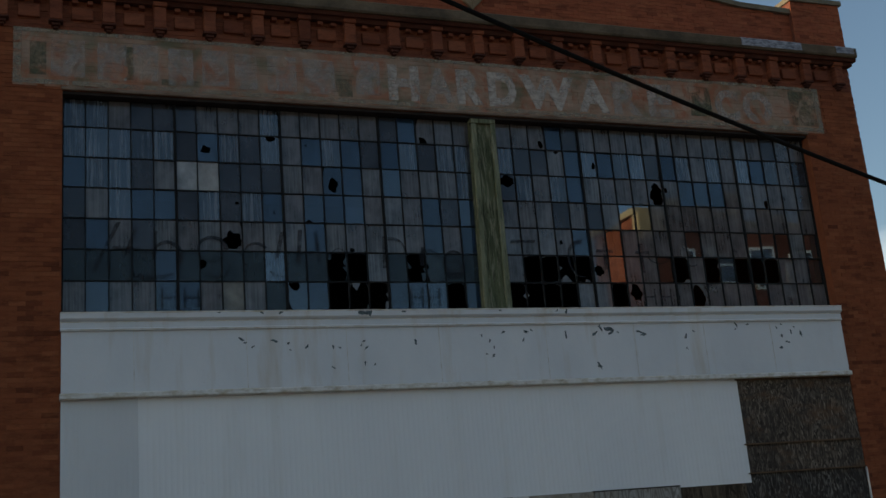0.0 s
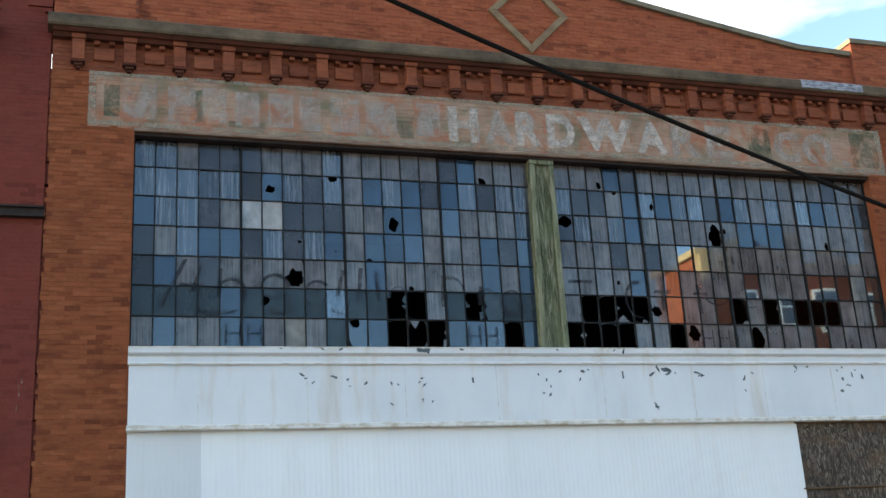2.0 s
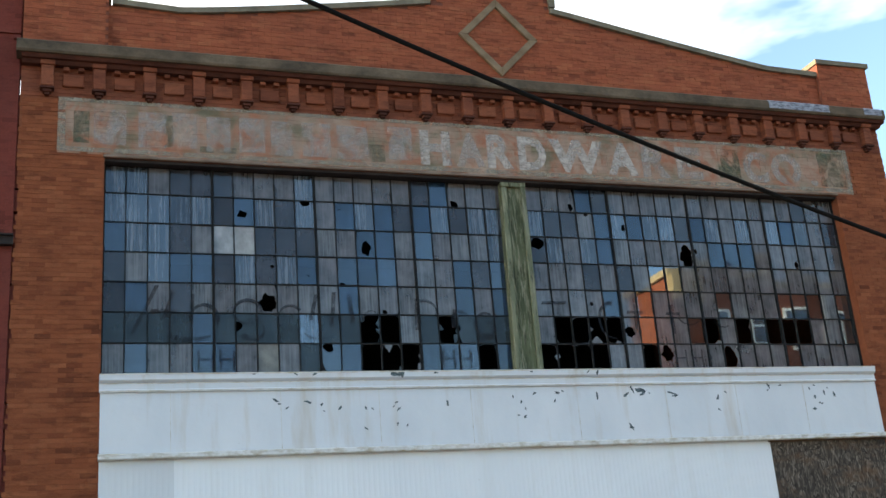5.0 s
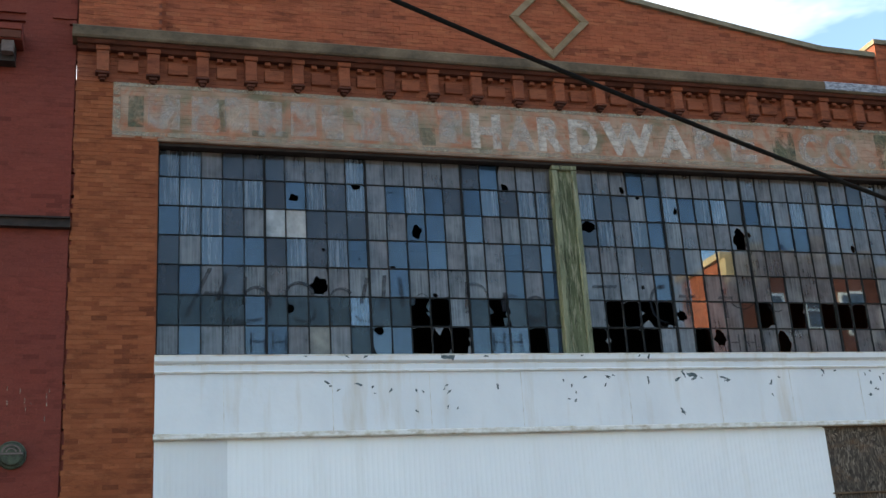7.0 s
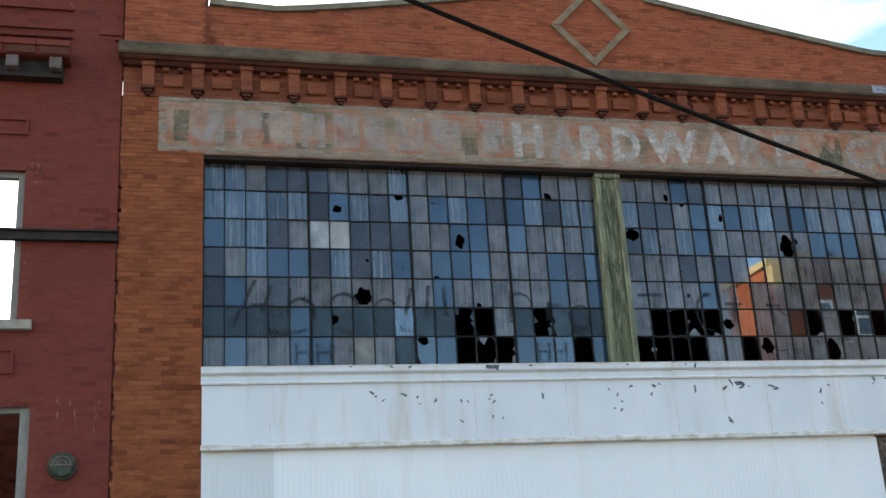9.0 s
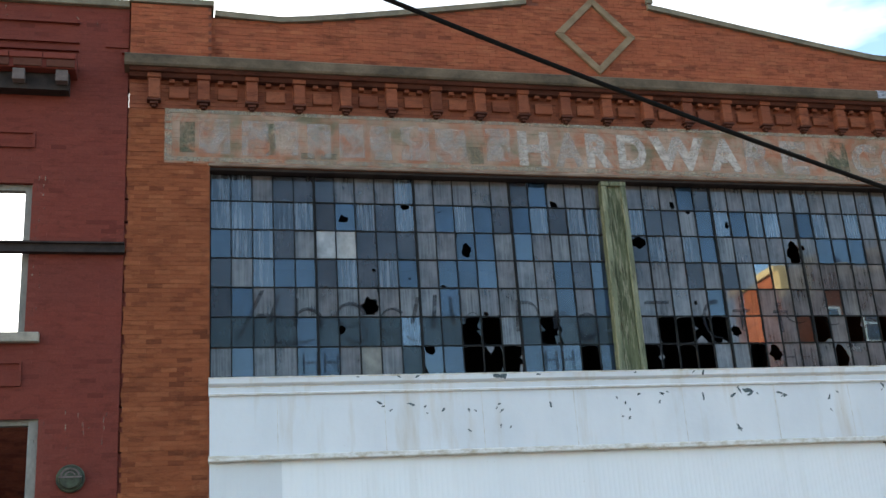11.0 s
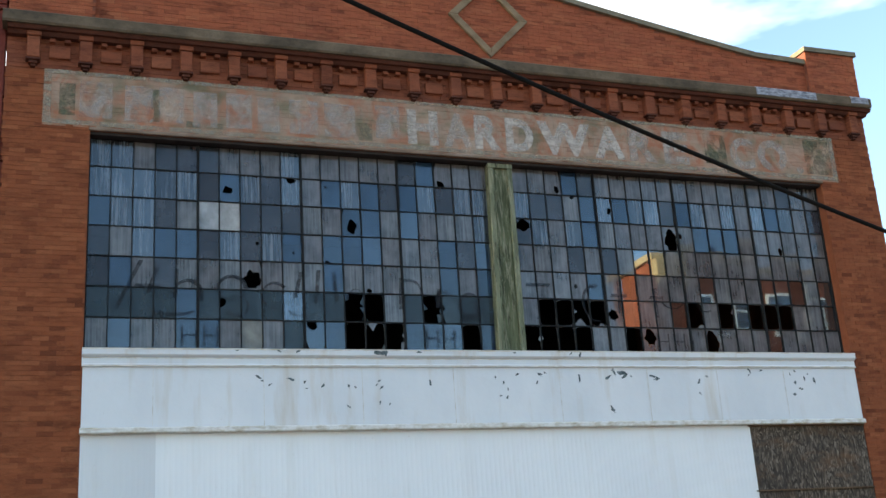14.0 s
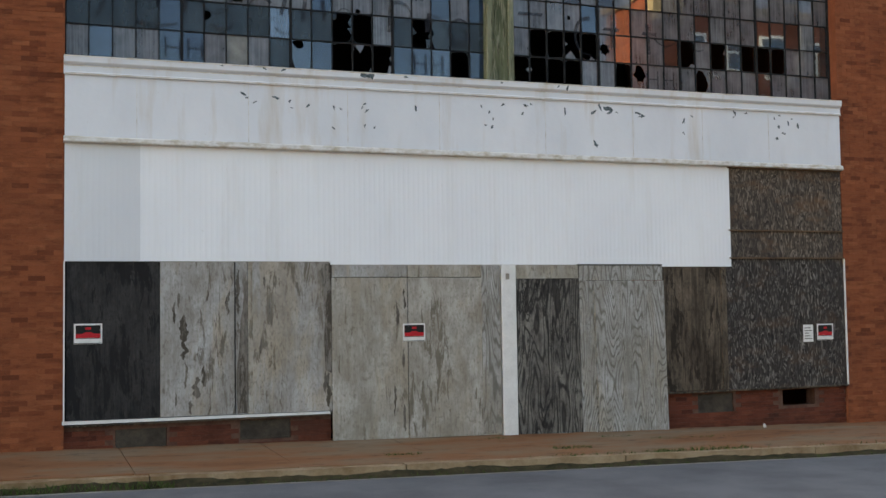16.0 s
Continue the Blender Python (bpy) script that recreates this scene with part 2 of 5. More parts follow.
def wood_material(name, dark, mid, pale, flake=0.55, grain_amount=0.35, rings=0.0, tan=0.0):
    """Weathered plywood: a pale face layer that flakes off along the grain, with blotched stains."""
    k = Mat(name, 0.95)
    grain = k.noise(26, 5, 0.7, (1, 1, 0.06), 30)
    base = k.ramp(k.noise(1.6, 5, 0.6, (1, 1, 0.7), 25, 0.5), [(0.35, mid), (0.62, pale)])
    base = k.mix(grain_amount, base, k.ramp(grain, [(0.38, dark), (0.60, pale)]))
    if tan:
        # patches where the yellow inner ply still shows
        base = k.mix(k.ramp(k.noise(1.3, 5, 0.65, (1.5, 1, 0.35), 90, 0.4), [(0.50, 0.0), (0.60, tan)]), base, (0.37, 0.30, 0.205))
    if rings:
        # growth rings cut flat: level lines of a smooth, drawn-out field
        up = k.n.new("ShaderNodeMath")
        up.operation = 'MULTIPLY'
        up.inputs[1].default_value = 170.0
        si = k.n.new("ShaderNodeMath")
        si.operation = 'SINE'
        k.l.new(k.noise(1.2, 2.0, 0.3, (2.6, 1, 0.36), 40, 0.2), up.inputs[0])
        k.l.new(up.outputs[0], si.inputs[0])
        base = k.mix(k.ramp(si.outputs[0], [(0.25, 0.0), (0.95, rings)]), base, dark)
    speck = k.ramp(k.noise(30, 6, 0.8, (1, 1, 0.5), 80), [(0.50, 0.0), (0.62, 0.5)])
    base = k.mix(speck, base, dark)
    # flaking, gathered in patches
    patch = k.ramp(k.noise(1.1, 3, 0.5, (1.6, 1, 0.6), 70), [(0.38, 0.0), (0.65, 0.145)])
    fl = k.n.new("ShaderNodeMath")
    fl.operation = 'ADD'
    k.l.new(k.noise(8, 8, 0.74, (1.5, 1, 0.28), 60, 0.6), fl.inputs[0])
    k.l.new(patch, fl.inputs[1])
    base = k.mix(k.ramp(fl.outputs[0], [(flake, 0.0), (flake + 0.05, 0.85)]), base, dark)
    base = k.mix(k.ramp(k.noise(2.2, 6, 0.7, (1.5, 1, 0.8), 45, 0.6), [(0.42, 0.0), (0.66, 0.65)]), base, tuple(0.5 * (c + d) for c, d in zip(dark, mid)))
    base = k.mix(k.ramp(k.noise(7, 6, 0.75, (0.5, 1, 1.6), 15), [(0.58, 0.0), (0.70, 0.3)]), base, dark)
    k.color(base).bump(grain, 0.5, 0.004)
    return k.m


PLY_GREY = wood_material("grey_plywood", (0.10, 0.083, 0.062), (0.30, 0.285, 0.26), (0.46, 0.465, 0.465), 0.63, 0.2, 0.0, 0.55)
PLY_TAN = wood_material("tan_plywood", (0.115, 0.097, 0.07), (0.30, 0.272, 0.225), (0.45, 0.435, 0.40), 0.635, 0.2, 0.0, 0.4)
PLY_DARK = wood_material("blackened_plywood", (0.011, 0.011, 0.012), (0.024, 0.023, 0.023), (0.058, 0.056, 0.055), 0.58)
PLY_BROWN = wood_material("brown_plywood", (0.017, 0.013, 0.010), (0.05, 0.038, 0.027), (0.17, 0.135, 0.10), 0.60, 0.5)
PLY_GRAIN = wood_material("open_grain_plywood", (0.10, 0.092, 0.075), (0.30, 0.285, 0.25), (0.45, 0.45, 0.44), 0.70, 0.3, 0.75, 0.35)
PLY_SOOT = wood_material("sooty_plywood", (0.014, 0.013, 0.013), (0.07, 0.065, 0.06), (0.26, 0.245, 0.215), 0.60, 0.35, 0.85)
PEELED = wood_material("peeled_dark_ply", (0.05, 0.042, 0.033), (0.12, 0.104, 0.083), (0.27, 0.25, 0.225), 0.57, 0.4)


def osb_material(name, tone, pale, brown):
    k = Mat(name, 0.9)
    v = k.n.new("ShaderNodeTexVoronoi")
    v.inputs["Scale"].default_value, v.inputs["Randomness"].default_value = 54, 1.0
    w = k.n.new("ShaderNodeVectorMath")
    w.operation = 'ADD'
    nz = k.n.new("ShaderNodeTexNoise")
    nz.inputs["Scale"].default_value = 5
    k.l.new(k.pos((1, 1, 0.30), 20), nz.inputs["Vector"])
    k.l.new(k.pos((1, 1, 0.30), 20), w.inputs[0])
    sc = k.n.new("ShaderNodeVectorMath")
    sc.operation = 'SCALE'
    sc.inputs["Scale"].default_value = 0.25
    k.l.new(nz.outputs["Color"], sc.inputs[0])
    k.l.new(sc.outputs[0], w.inputs[1])
    k.l.new(w.outputs[0], v.inputs["Vector"])
    sep = k.n.new("ShaderNodeSeparateColor")
    k.l.new(v.outputs["Color"], sep.inputs[0])
    base = k.ramp(sep.outputs[0], [(0.0, tuple(0.2 * c for c in tone)), (0.38, tuple(0.6 * c for c in tone)), (0.66, tone), (1.0, pale)])
    base = k.mix(k.ramp(k.noise(14, 5, 0.7, (1, 1, 0.4)), [(0.42, 0.0), (0.62, 0.7)]), base, tuple(0.55 * c for c in tone))
    base = k.mix(k.ramp(k.noise(1.3, 5, 0.65, (1, 1, 0.6)), [(0.4, 0.0), (0.66, 0.6)]), base, (0.03, 0.026, 0.025))
    base = k.mix(k.ramp(k.noise(1.7, 5, 0.7, (0.7, 1, 1.4)), [(0.52, 0.0), (0.7, brown)]), base, (0.17, 0.095, 0.05))
    k.color(base).bump(sep.outputs[0], 0.5, 0.006)
    return k.m


OSB = osb_material("sooty_strand_board", (0.07, 0.062, 0.056), (0.25, 0.232, 0.21), 0.35)
OSB_BROWN = osb_material("browned_strand_board", (0.125, 0.10, 0.08), (0.29, 0.245, 0.195), 0.6)


def peeling_green(name, low, high):
    k = Mat(name, 0.85)
    base = k.ramp(k.noise(5, 5, 0.6, (1, 1, 0.3)), [(0.35, low), (0.65, high)])
    bare = k.ramp(k.noise(17, 7, 0.75, (1.2, 1, 0.13), 0, 0.6), [(0.50, 0.0), (0.60, 0.85)])
    base = k.mix(bare, base, (0.27, 0.265, 0.185))
    dark = k.ramp(k.noise(24, 6, 0.75, (1.2, 1, 0.10)), [(0.55, 0.0), (0.64, 0.85)])
    base = k.mix(dark, base, (0.016, 0.018, 0.011))
    k.color(base).bump(k.noise(20, 4, 0.7, (1, 1, 0.15)), 0.7, 0.01)
    return k.m


GREEN_WOOD = peeling_green("peeling_green_paint", (0.06, 0.072, 0.040), (0.115, 0.13, 0.074))
# paler copy for raised strips and cap, so the recess looks shaded
GREEN_PALE = peeling_green("lit_edge_green_paint", (0.10, 0.115, 0.072), (0.19, 0.205, 0.135))


def sign_ground():
    """Faded sign paint over brick: grey-green with brick showing through."""
    k = Mat("faded_sign_paint", 0.9)
    base = k.ramp(k.noise(1.4, 5, 0.65), [(0.35, (0.24, 0.19, 0.14)), (0.52, (0.34, 0.235, 0.18)), (0.68, (0.40, 0.30, 0.235))])
    bare = k.ramp(k.noise(2.6, 6, 0.7, (1, 1, 0.8), 0, 0.6), [(0.46, 0.0), (0.62, 0.85)])
    base = k.mix(bare, base, (0.33, 0.125, 0.07))
    green = k.ramp(k.noise(1.9, 4, 0.6, (0.8, 1, 1.2)), [(0.52, 0.0), (0.66, 0.7)])
    base = k.mix(green, base, (0.10, 0.115, 0.07))
    base = k.mix(0.3, base, k.ramp(k.piece(), [(0.0, 0.36), (1.0, 0.66)]), 'OVERLAY')
    k.color(base).bump(k.noise(60, 4), 0.35, 0.004)
    return k.m


SIGN_GROUND = sign_ground()


def worn_paint(name, color, keep=0.5, depth=0.75):
    """Old paint with worn gaps through which the wall shows."""
    k = Mat(name, 0.9)
    k.color(k.ramp(k.noise(6, 4), [(0.3, tuple(c * 0.75 for c in color)), (0.7, color)]))
    hole = k.ramp(k.noise(3.2, 6, 0.75, (1.3, 1, 0.9), 0, 0.7), [(keep - 0.14, depth), (keep + 0.10, 0.0)])
    courses = k.ramp(k.noise(2.2, 5, 0.75, (1.4, 1, 6.0)), [(0.36, 0.45), (0.56, 1.0)])
    hole = k.mix(1.0, hole, courses, 'MULTIPLY')
    k.surface(k.blend(hole, k.n.new("ShaderNodeBsdfTransparent").outputs[0], k.b.outputs[0]))
    return k.m


LETTER = worn_paint("faded_white_letters", (0.57, 0.51, 0.47), 0.59, 0.92)
LETTER_BAR = worn_paint("ghost_letters", (0.52, 0.46, 0.43), 0.505, 0.62)
OLD_GREEN = worn_paint("old_green_paint", (0.15, 0.165, 0.11), 0.50, 0.62)
LETTER_DIM = worn_paint("dim_letters", (0.52, 0.45, 0.41), 0.56, 0.75)
LINE_PAINT = worn_paint("faded_sign_border", (0.42, 0.365, 0.295), 0.55, 0.7)


def glass(name, gloss, dirt, dust=(0.2, 0.2, 0.22), streaks=0.0, streak_color=(0.55, 0.57, 0.60), rough=0.02):
    """Old window glass: mirror gloss over a clear pane, dimmed by a film of dust; a blue film stands for reflected sky.
    """
    k = Mat(name)
    film = k.ramp(k.noise(3.2, 5, 0.6, (1, 1, 0.7), 9), [(0.30, tuple(0.5 * c for c in dust)), (0.70, tuple(min(1, 1.5 * c) for c in dust))])
    amount = k.ramp(k.noise(2.1, 4, 0.6, (1, 1, 1), 31), [(0.3, max(0.0, dirt - 0.2)), (0.7, min(1.0, dirt + 0.2))])
    if streaks:
        s = k.ramp(k.noise(24, 4, 0.75, (1, 1, 0.03), 50), [(0.44, 0.0), (0.62, streaks)])
        film = k.mix(s, film, streak_color)
        amount = k.mix(s, amount, (0.9, 0.9, 0.9))
    clear = k.shader("ShaderNodeBsdfTransparent", (0.55, 0.58, 0.6))
    dusty = k.blend(amount, clear, k.shader("ShaderNodeBsdfDiffuse", film))
    oi = k.n.new("ShaderNodeObjectInfo")
    k.surface(k.blend(k.ramp(oi.outputs["Random"], [(0.0, gloss * 0.6), (1.0, gloss * 1.35)]), dusty, k.shader("ShaderNodeBsdfGlossy", (0.74, 0.88, 1.0), rough)))
    return k.m


GLASS = {
    # B and L carry the sky's blue reflection in the film colour
    'B': glass("sky_tinted_glass", 0.065, 0.34, (0.035, 0.075, 0.145), 0.25, (0.11, 0.15, 0.205)),
    'R': glass("clean_glass", 0.20, 0.05, (0.10, 0.10, 0.10)),
    'L': glass("bright_sky_tinted_glass", 0.12, 0.5, (0.13, 0.21, 0.32), 0.4, (0.25, 0.32, 0.40)),
    'S': glass("streaked_glass", 0.08, 0.45, (0.055, 0.07, 0.095), 0.7, (0.22, 0.24, 0.275)),
    'G': glass("dusty_glass", 0.036, 0.74, (0.122, 0.116, 0.122), 0.42, (0.21, 0.205, 0.215)),
    'D': glass("dim_glass", 0.032, 0.70, (0.052, 0.056, 0.070), 0.2, (0.10, 0.105, 0.12)),
    'T': glass("teal_dusty_glass", 0.022, 0.70, (0.036, 0.052, 0.064), 0.3, (0.072, 0.09, 0.10)),
    'P': glass("pale_glass", 0.035, 0.82, (0.12, 0.123, 0.132), 0.6, (0.215, 0.22, 0.23)),
    'W': glass("whitened_glass", 0.04, 0.93, (0.33, 0.33, 0.33)),
    'Y': glass("yellowed_glass", 0.04, 0.9, (0.17, 0.155, 0.13)),
}
SPRAY = Mat("black_spray_paint", 0.6)
SPRAY.color((0.02, 0.022, 0.03))
SPRAY.surface(SPRAY.blend(SPRAY.ramp(SPRAY.noise(9, 4, 0.7), [(0.32, 0.12), (0.7, 0.50)]), SPRAY.n.new("ShaderNodeBsdfTransparent").outputs[0], SPRAY.b.outputs[0]))
SPRAY = SPRAY.m


def sidewalk_material():
    k = Mat("clay_stained_concrete", 0.95)
    base = k.ramp(k.noise(0.7, 6, 0.65, (0.5, 1.4, 1)), [(0.32, (0.17, 0.072, 0.031)), (0.46, (0.25, 0.112, 0.05)), (0.58, (0.225, 0.145, 0.085)), (0.72, (0.25, 0.19, 0.13))])
    spot = k.ramp(k.noise(5, 6, 0.7, (0.5, 1.3, 1)), [(0.57, 0.0), (0.68, 0.7)])
    base = k.mix(spot, base, (0.045, 0.036, 0.023))
    k.color(base).bump(k.noise(45, 4), 0.4, 0.006)
    return k.m


SIDEWALK = sidewalk_material()


# ---- mesh helpers ----
class Build:
    """Collects boxes and polygons for one mesh."""

    def __init__(self):
        self.v, self.f = [], []

    def box(self, x0, x1, y0, y1, z0, z1, back=True):
        i = len(self.v)
        self.v += [(x0, y0, z0), (x1, y0, z0), (x1, y1, z0), (x0, y1, z0), (x0, y0, z1), (x1, y0, z1), (x1, y1, z1), (x0, y1, z1)]
        self.f += [(i, i + 1, i + 5, i + 4), (i + 1, i + 2, i + 6, i + 5), (i + 3, i, i + 4, i + 7), (i + 4, i + 5, i + 6, i + 7), (i + 3, i + 2, i + 1, i)]
        if back:
            self.f.append((i + 2, i + 3, i + 7, i + 6))
        return self

    def prism(self, outline, y0, y1):
        """An x-z outline, anticlockwise seen from the front, drawn out from y0 to y1."""
        i, n = len(self.v), len(outline)
        self.v += [(x, y0, z) for x, z in outline] + [(x, y1, z) for x, z in outline]
        self.f.append(tuple(range(i, i + n)))
        self.f.append(tuple(range(i + 2 * n - 1, i + n - 1, -1)))
        for k in range(n):
            j = (k + 1) % n
            self.f.append((i + j, i + k, i + n + k, i + n + j))
        return self

    def extrude_x(self, profile, x0, x1):
        """A closed y-z profile drawn along x."""
        i, n = len(self.v), len(profile)
        self.v += [(x0, y, z) for y, z in profile] + [(x1, y, z) for y, z in profile]
        self.f.append(tuple(range(i, i + n)))
        self.f.append(tuple(range(i + 2 * n - 1, i + n - 1, -1)))
        for k in range(n):
            j = (k + 1) % n
            self.f.append((i + j, i + k, i + n + k, i + n + j))
        return self

    def strip(self, a, b, y0, y1):
        """A band between two x-z polylines of equal length, from y0 (front) to y1."""
        n, i = len(a), len(self.v)
        for y in (y0, y1):
            self.v += [(x, y, z) for x, z in a] + [(x, y, z) for x, z in b]
        for k in range(n - 1):
            self.f += [(i + k, i + k + 1, i + n + k + 1, i + n + k), (i + 2 * n + k + 1, i + 2 * n + k, i + 3 * n + k, i + 3 * n + k + 1),
                       (i + n + k, i + n + k + 1, i + 3 * n + k + 1, i + 3 * n + k), (i + k + 1, i + k, i + 2 * n + k, i + 2 * n + k + 1)]
        self.f += [(i, i + n, i + 3 * n, i + 2 * n), (i + n - 1, i + 3 * n - 1, i + 4 * n - 1, i + 2 * n - 1)]
        return self

    def mesh(self, name, material, bevel=0.0):
        me = bpy.data.meshes.new(name)
        me.from_pydata(self.v, [], self.f)
        if bevel:
            b = bmesh.new()
            b.from_mesh(me)
            bmesh.ops.recalc_face_normals(b, faces=b.faces)
            sharp = [e for e in b.edges if len(e.link_faces) == 2 and e.calc_face_angle(0) > 0.6]
            bmesh.ops.bevel(b, geom=sharp, offset=bevel, segments=1, affect='EDGES')
            b.to_mesh(me)
            b.free()
        else:
            b = bmesh.new()
            b.from_mesh(me)
            bmesh.ops.recalc_face_normals(b, faces=b.faces)
            b.to_mesh(me)
            b.free()
        me.materials.append(material)
        return me


def part(name, build, material, parent=None, label="", bevel=0.0, at=None):
    me = build.mesh(name, material, bevel) if isinstance(build, Build) else build
    ob = new(name, me)
    if parent:
        ob.parent = parent
    if at:
        ob.matrix_basis = at
    if label:
        ob["label"] = label
    return ob


def cyl(bm_build, x0, x1, y, z, r, n=12):
    bm_build.extrude_x([(y + r * math.cos(2 * math.pi * k / n), z + r * math.sin(2 * math.pi * k / n)) for k in range(n)], x0, x1)


def thing(name, label, category, group="", kind=""):
    return tagged(new(name), label, category, group, kind)


CROSS_FALL = -0.0211


def ground_z(x, y=0.0):
    return 0.12 + CROSS_FALL * x + 0.015 * min(0.0, max(y, -3.0))


rng = random.Random(4)
COURSE, LONG = 0.0677, 0.21
LEFT, RIGHT = -1.18, 13.95
OPEN_L, OPEN_R = 0.0, 12.74
HEAD_Z, SILL_Z = 8.57, 5.37


def top_profile(x):
    """Underside of the coping along the parapet."""
    if x < 0.02:
        return 11.22
    if x < 1.1:
        return 11.10 - 0.05 * (x / 1.1)
    if x < 5.24:
        u = (x - 1.1) / 4.14
        return 11.05 + 0.64 * u ** 1.15
    if x < 7.49:
        return 12.14
    if x < 11.72:
        u = (11.72 - x) / 4.23
        return 11.0 + 0.73 * u ** 1.06
    if x < 12.88:
        return 11.0 - 0.035 * (x - 11.72) / 1.16
    return 11.20


def bricks(parent, x0, x1, z0, z1, material, y=0.0, keep=None, singles=0, zone=None, depth=0.012, name="brick", joint=0.003, uneven=1.0, ragged=False):
    """Running-bond bricks, their faces at y; the first ones in the zone are parts of their own, the rest one part."""
    rest, made, shared = Build(), 0, {}
    row, z = 0, z0
    while z + COURSE * 0.8 < z1:
        x = x0 - (LONG / 2 if row % 2 else 0.0)
        while x < x1:
            a, b = max(x, x0) + joint / 2, min(x + LONG, x1) - joint / 2
            if ragged and a < x0 + 0.02:
                a += rng.choice((-0.012, 0.0, 0.004, 0.018, 0.035))
            if b - a > 0.05 and (keep is None or keep(a, b, z, z + COURSE)):
                push = uneven * rng.uniform(-0.004, 0.003)
                if zone and made < singles and zone(a, b, z):
                    key = round(b - a, 3)
                    if key not in shared:
                        shared[key] = Build().box(0, b - a, 0, depth + 0.006, 0.0015, COURSE - 0.002).mesh(name, material)
                    part(name, shared[key], material, parent, at=pose(a, y + push, z))
                    made += 1
                else:
                    rest.box(a, b, y + push, y + depth, z + 0.0015, z + COURSE - 0.002, back=False)
            x += LONG
        z += COURSE
        row += 1
    ob = part(name + "work", rest, material, parent)
    tagged(ob, kind="stuff")


# ---- ground ----
g = Build()
g.v = [(-4000, -4000, -0.32), (4000, -4000, -0.32), (4000, 4000, -0.32), (-4000, 4000, -0.32)]
g.f = [(0, 1, 2, 3)]
tagged(part("ground", g, EARTH), "bare grey-brown earth reaching the horizon", "ground", kind="structure")


def sloped(x0, x1, y0, y1, top, thick, nx=24, ny=1, wob=0.0):
    """A slab that follows the fall of the street."""
    b = Build()
    r = random.Random(8)
    for j in range(ny + 1):
        for i in range(nx + 1):
            x, y = x0 + (x1 - x0) * i / nx, y0 + (y1 - y0) * j / ny
            b.v.append((x, y, top + CROSS_FALL * x + 0.015 * min(0, max(y, -3)) + r.uniform(-wob, wob)))
    m = (nx + 1) * (ny + 1)
    b.v += [(x, y, z - thick) for x, y, z in b.v]
    q = lambda i, j: j * (nx + 1) + i
    for j in range(ny):
        for i in range(nx):
            b.f.append((q(i, j), q(i + 1, j), q(i + 1, j + 1), q(i, j + 1)))
            b.f.append((m + q(i, j), m + q(i, j + 1), m + q(i + 1, j + 1), m + q(i + 1, j)))
    for i in range(nx):
        b.f += [(q(i, 0), m + q(i, 0), m + q(i + 1, 0), q(i + 1, 0)), (q(i, ny), q(i + 1, ny), m + q(i + 1, ny), m + q(i, ny))]
    for j in range(ny):
        b.f += [(q(0, j), q(0, j + 1), m + q(0, j + 1), m + q(0, j)), (q(nx, j), m + q(nx, j), m + q(nx, j + 1), q(nx, j + 1))]
    return b


KERB_Y = -2.52
tagged(part("road", sloped(-40, 60, -14.5, KERB_Y + 0.02, -0.014, 0.6, 50, 12, 0.004), ASPHALT), "worn blue-grey asphalt road", "road", kind="structure")
pavement = tagged(new("pavement"), "sandy clay-stained concrete sidewalk along the facade", "sidewalk", kind="structure")
for k in range(-6, 16):
    a = -1.2 + k * 1.9
    part("slab", sloped(a + 0.008, a + 1.892, KERB_Y + 0.17, 0.3, 0.12, 0.3, 6, 5, 0.006), SIDEWALK, pavement)
part("joint_bed", sloped(-13, 31, KERB_Y + 0.16, 0.3, 0.108, 0.28, 8, 1), SIDEWALK, pavement)
kerb = tagged(new("kerb"), "worn tan concrete kerb with weeds along it", "kerb", kind="structure")
for k in range(-4, 10):
    a = -2.2 + k * 3.05
    part("kerb_stone", sloped(a, a + 3.035, KERB_Y, KERB_Y + 0.165, 0.118 + rng.uniform(-0.012, 0.006), 0.35, 8, 2, 0.005), KERB, kerb)
SOIL = plain_material("mossy_soil", (0.022, 0.020, 0.010), (0.065, 0.05, 0.026), 7, (0.6, 1, 1), 0.95)
LIP_LINE = plain_material("worn_gutter_edge", (0.15, 0.14, 0.12), (0.30, 0.28, 0.24), 5, (0.5, 1, 1), 0.9)


def soil_bank(x0, x1, seed):
    """Earth washed up against the kerb, uneven along its length."""
    b, r, n = Build(), random.Random(seed), 320
    for k in range(n + 1):
        x = x0 + (x1 - x0) * k / n
        road, top = -0.014 + CROSS_FALL * x - 0.0378, 0.118 + CROSS_FALL * x - 0.036
        rise = (top - road) * (0.55 - 0.012 * x + 0.10 * math.sin(1.7 * x) + 0.08 * math.sin(5.3 * x + 1) + r.uniform(-0.07, 0.07))
        b.v += [(x, KERB_Y - r.uniform(0.07, 0.11), road - 0.004), (x, KERB_Y - 0.035, road + rise * r.uniform(0.4, 0.6)), (x, KERB_Y + 0.004, road + rise), (x, KERB_Y + 0.01, road - 0.02)]
    for k in range(n):
        i, j = 4 * k, 4 * k + 4
        b.f += [(i, j, j + 1, i + 1), (i + 1, j + 1, j + 2, i + 2), (i + 2, j + 2, j + 3, i + 3)]
    return b


tagged(part("gutter_soil", soil_bank(-5.0, 18.0, 8), SOIL), "dark mossy earth washed against the kerb", "soil", kind="stuff")
tagged(part("gutter_edge", sloped(-5.0, 18.0, KERB_Y - 0.165, KERB_Y - 0.115, -0.009, 0.05, 60, 1, 0.002), LIP_LINE), "thin worn concrete gutter edge beside the asphalt", "gutter", kind="structure")
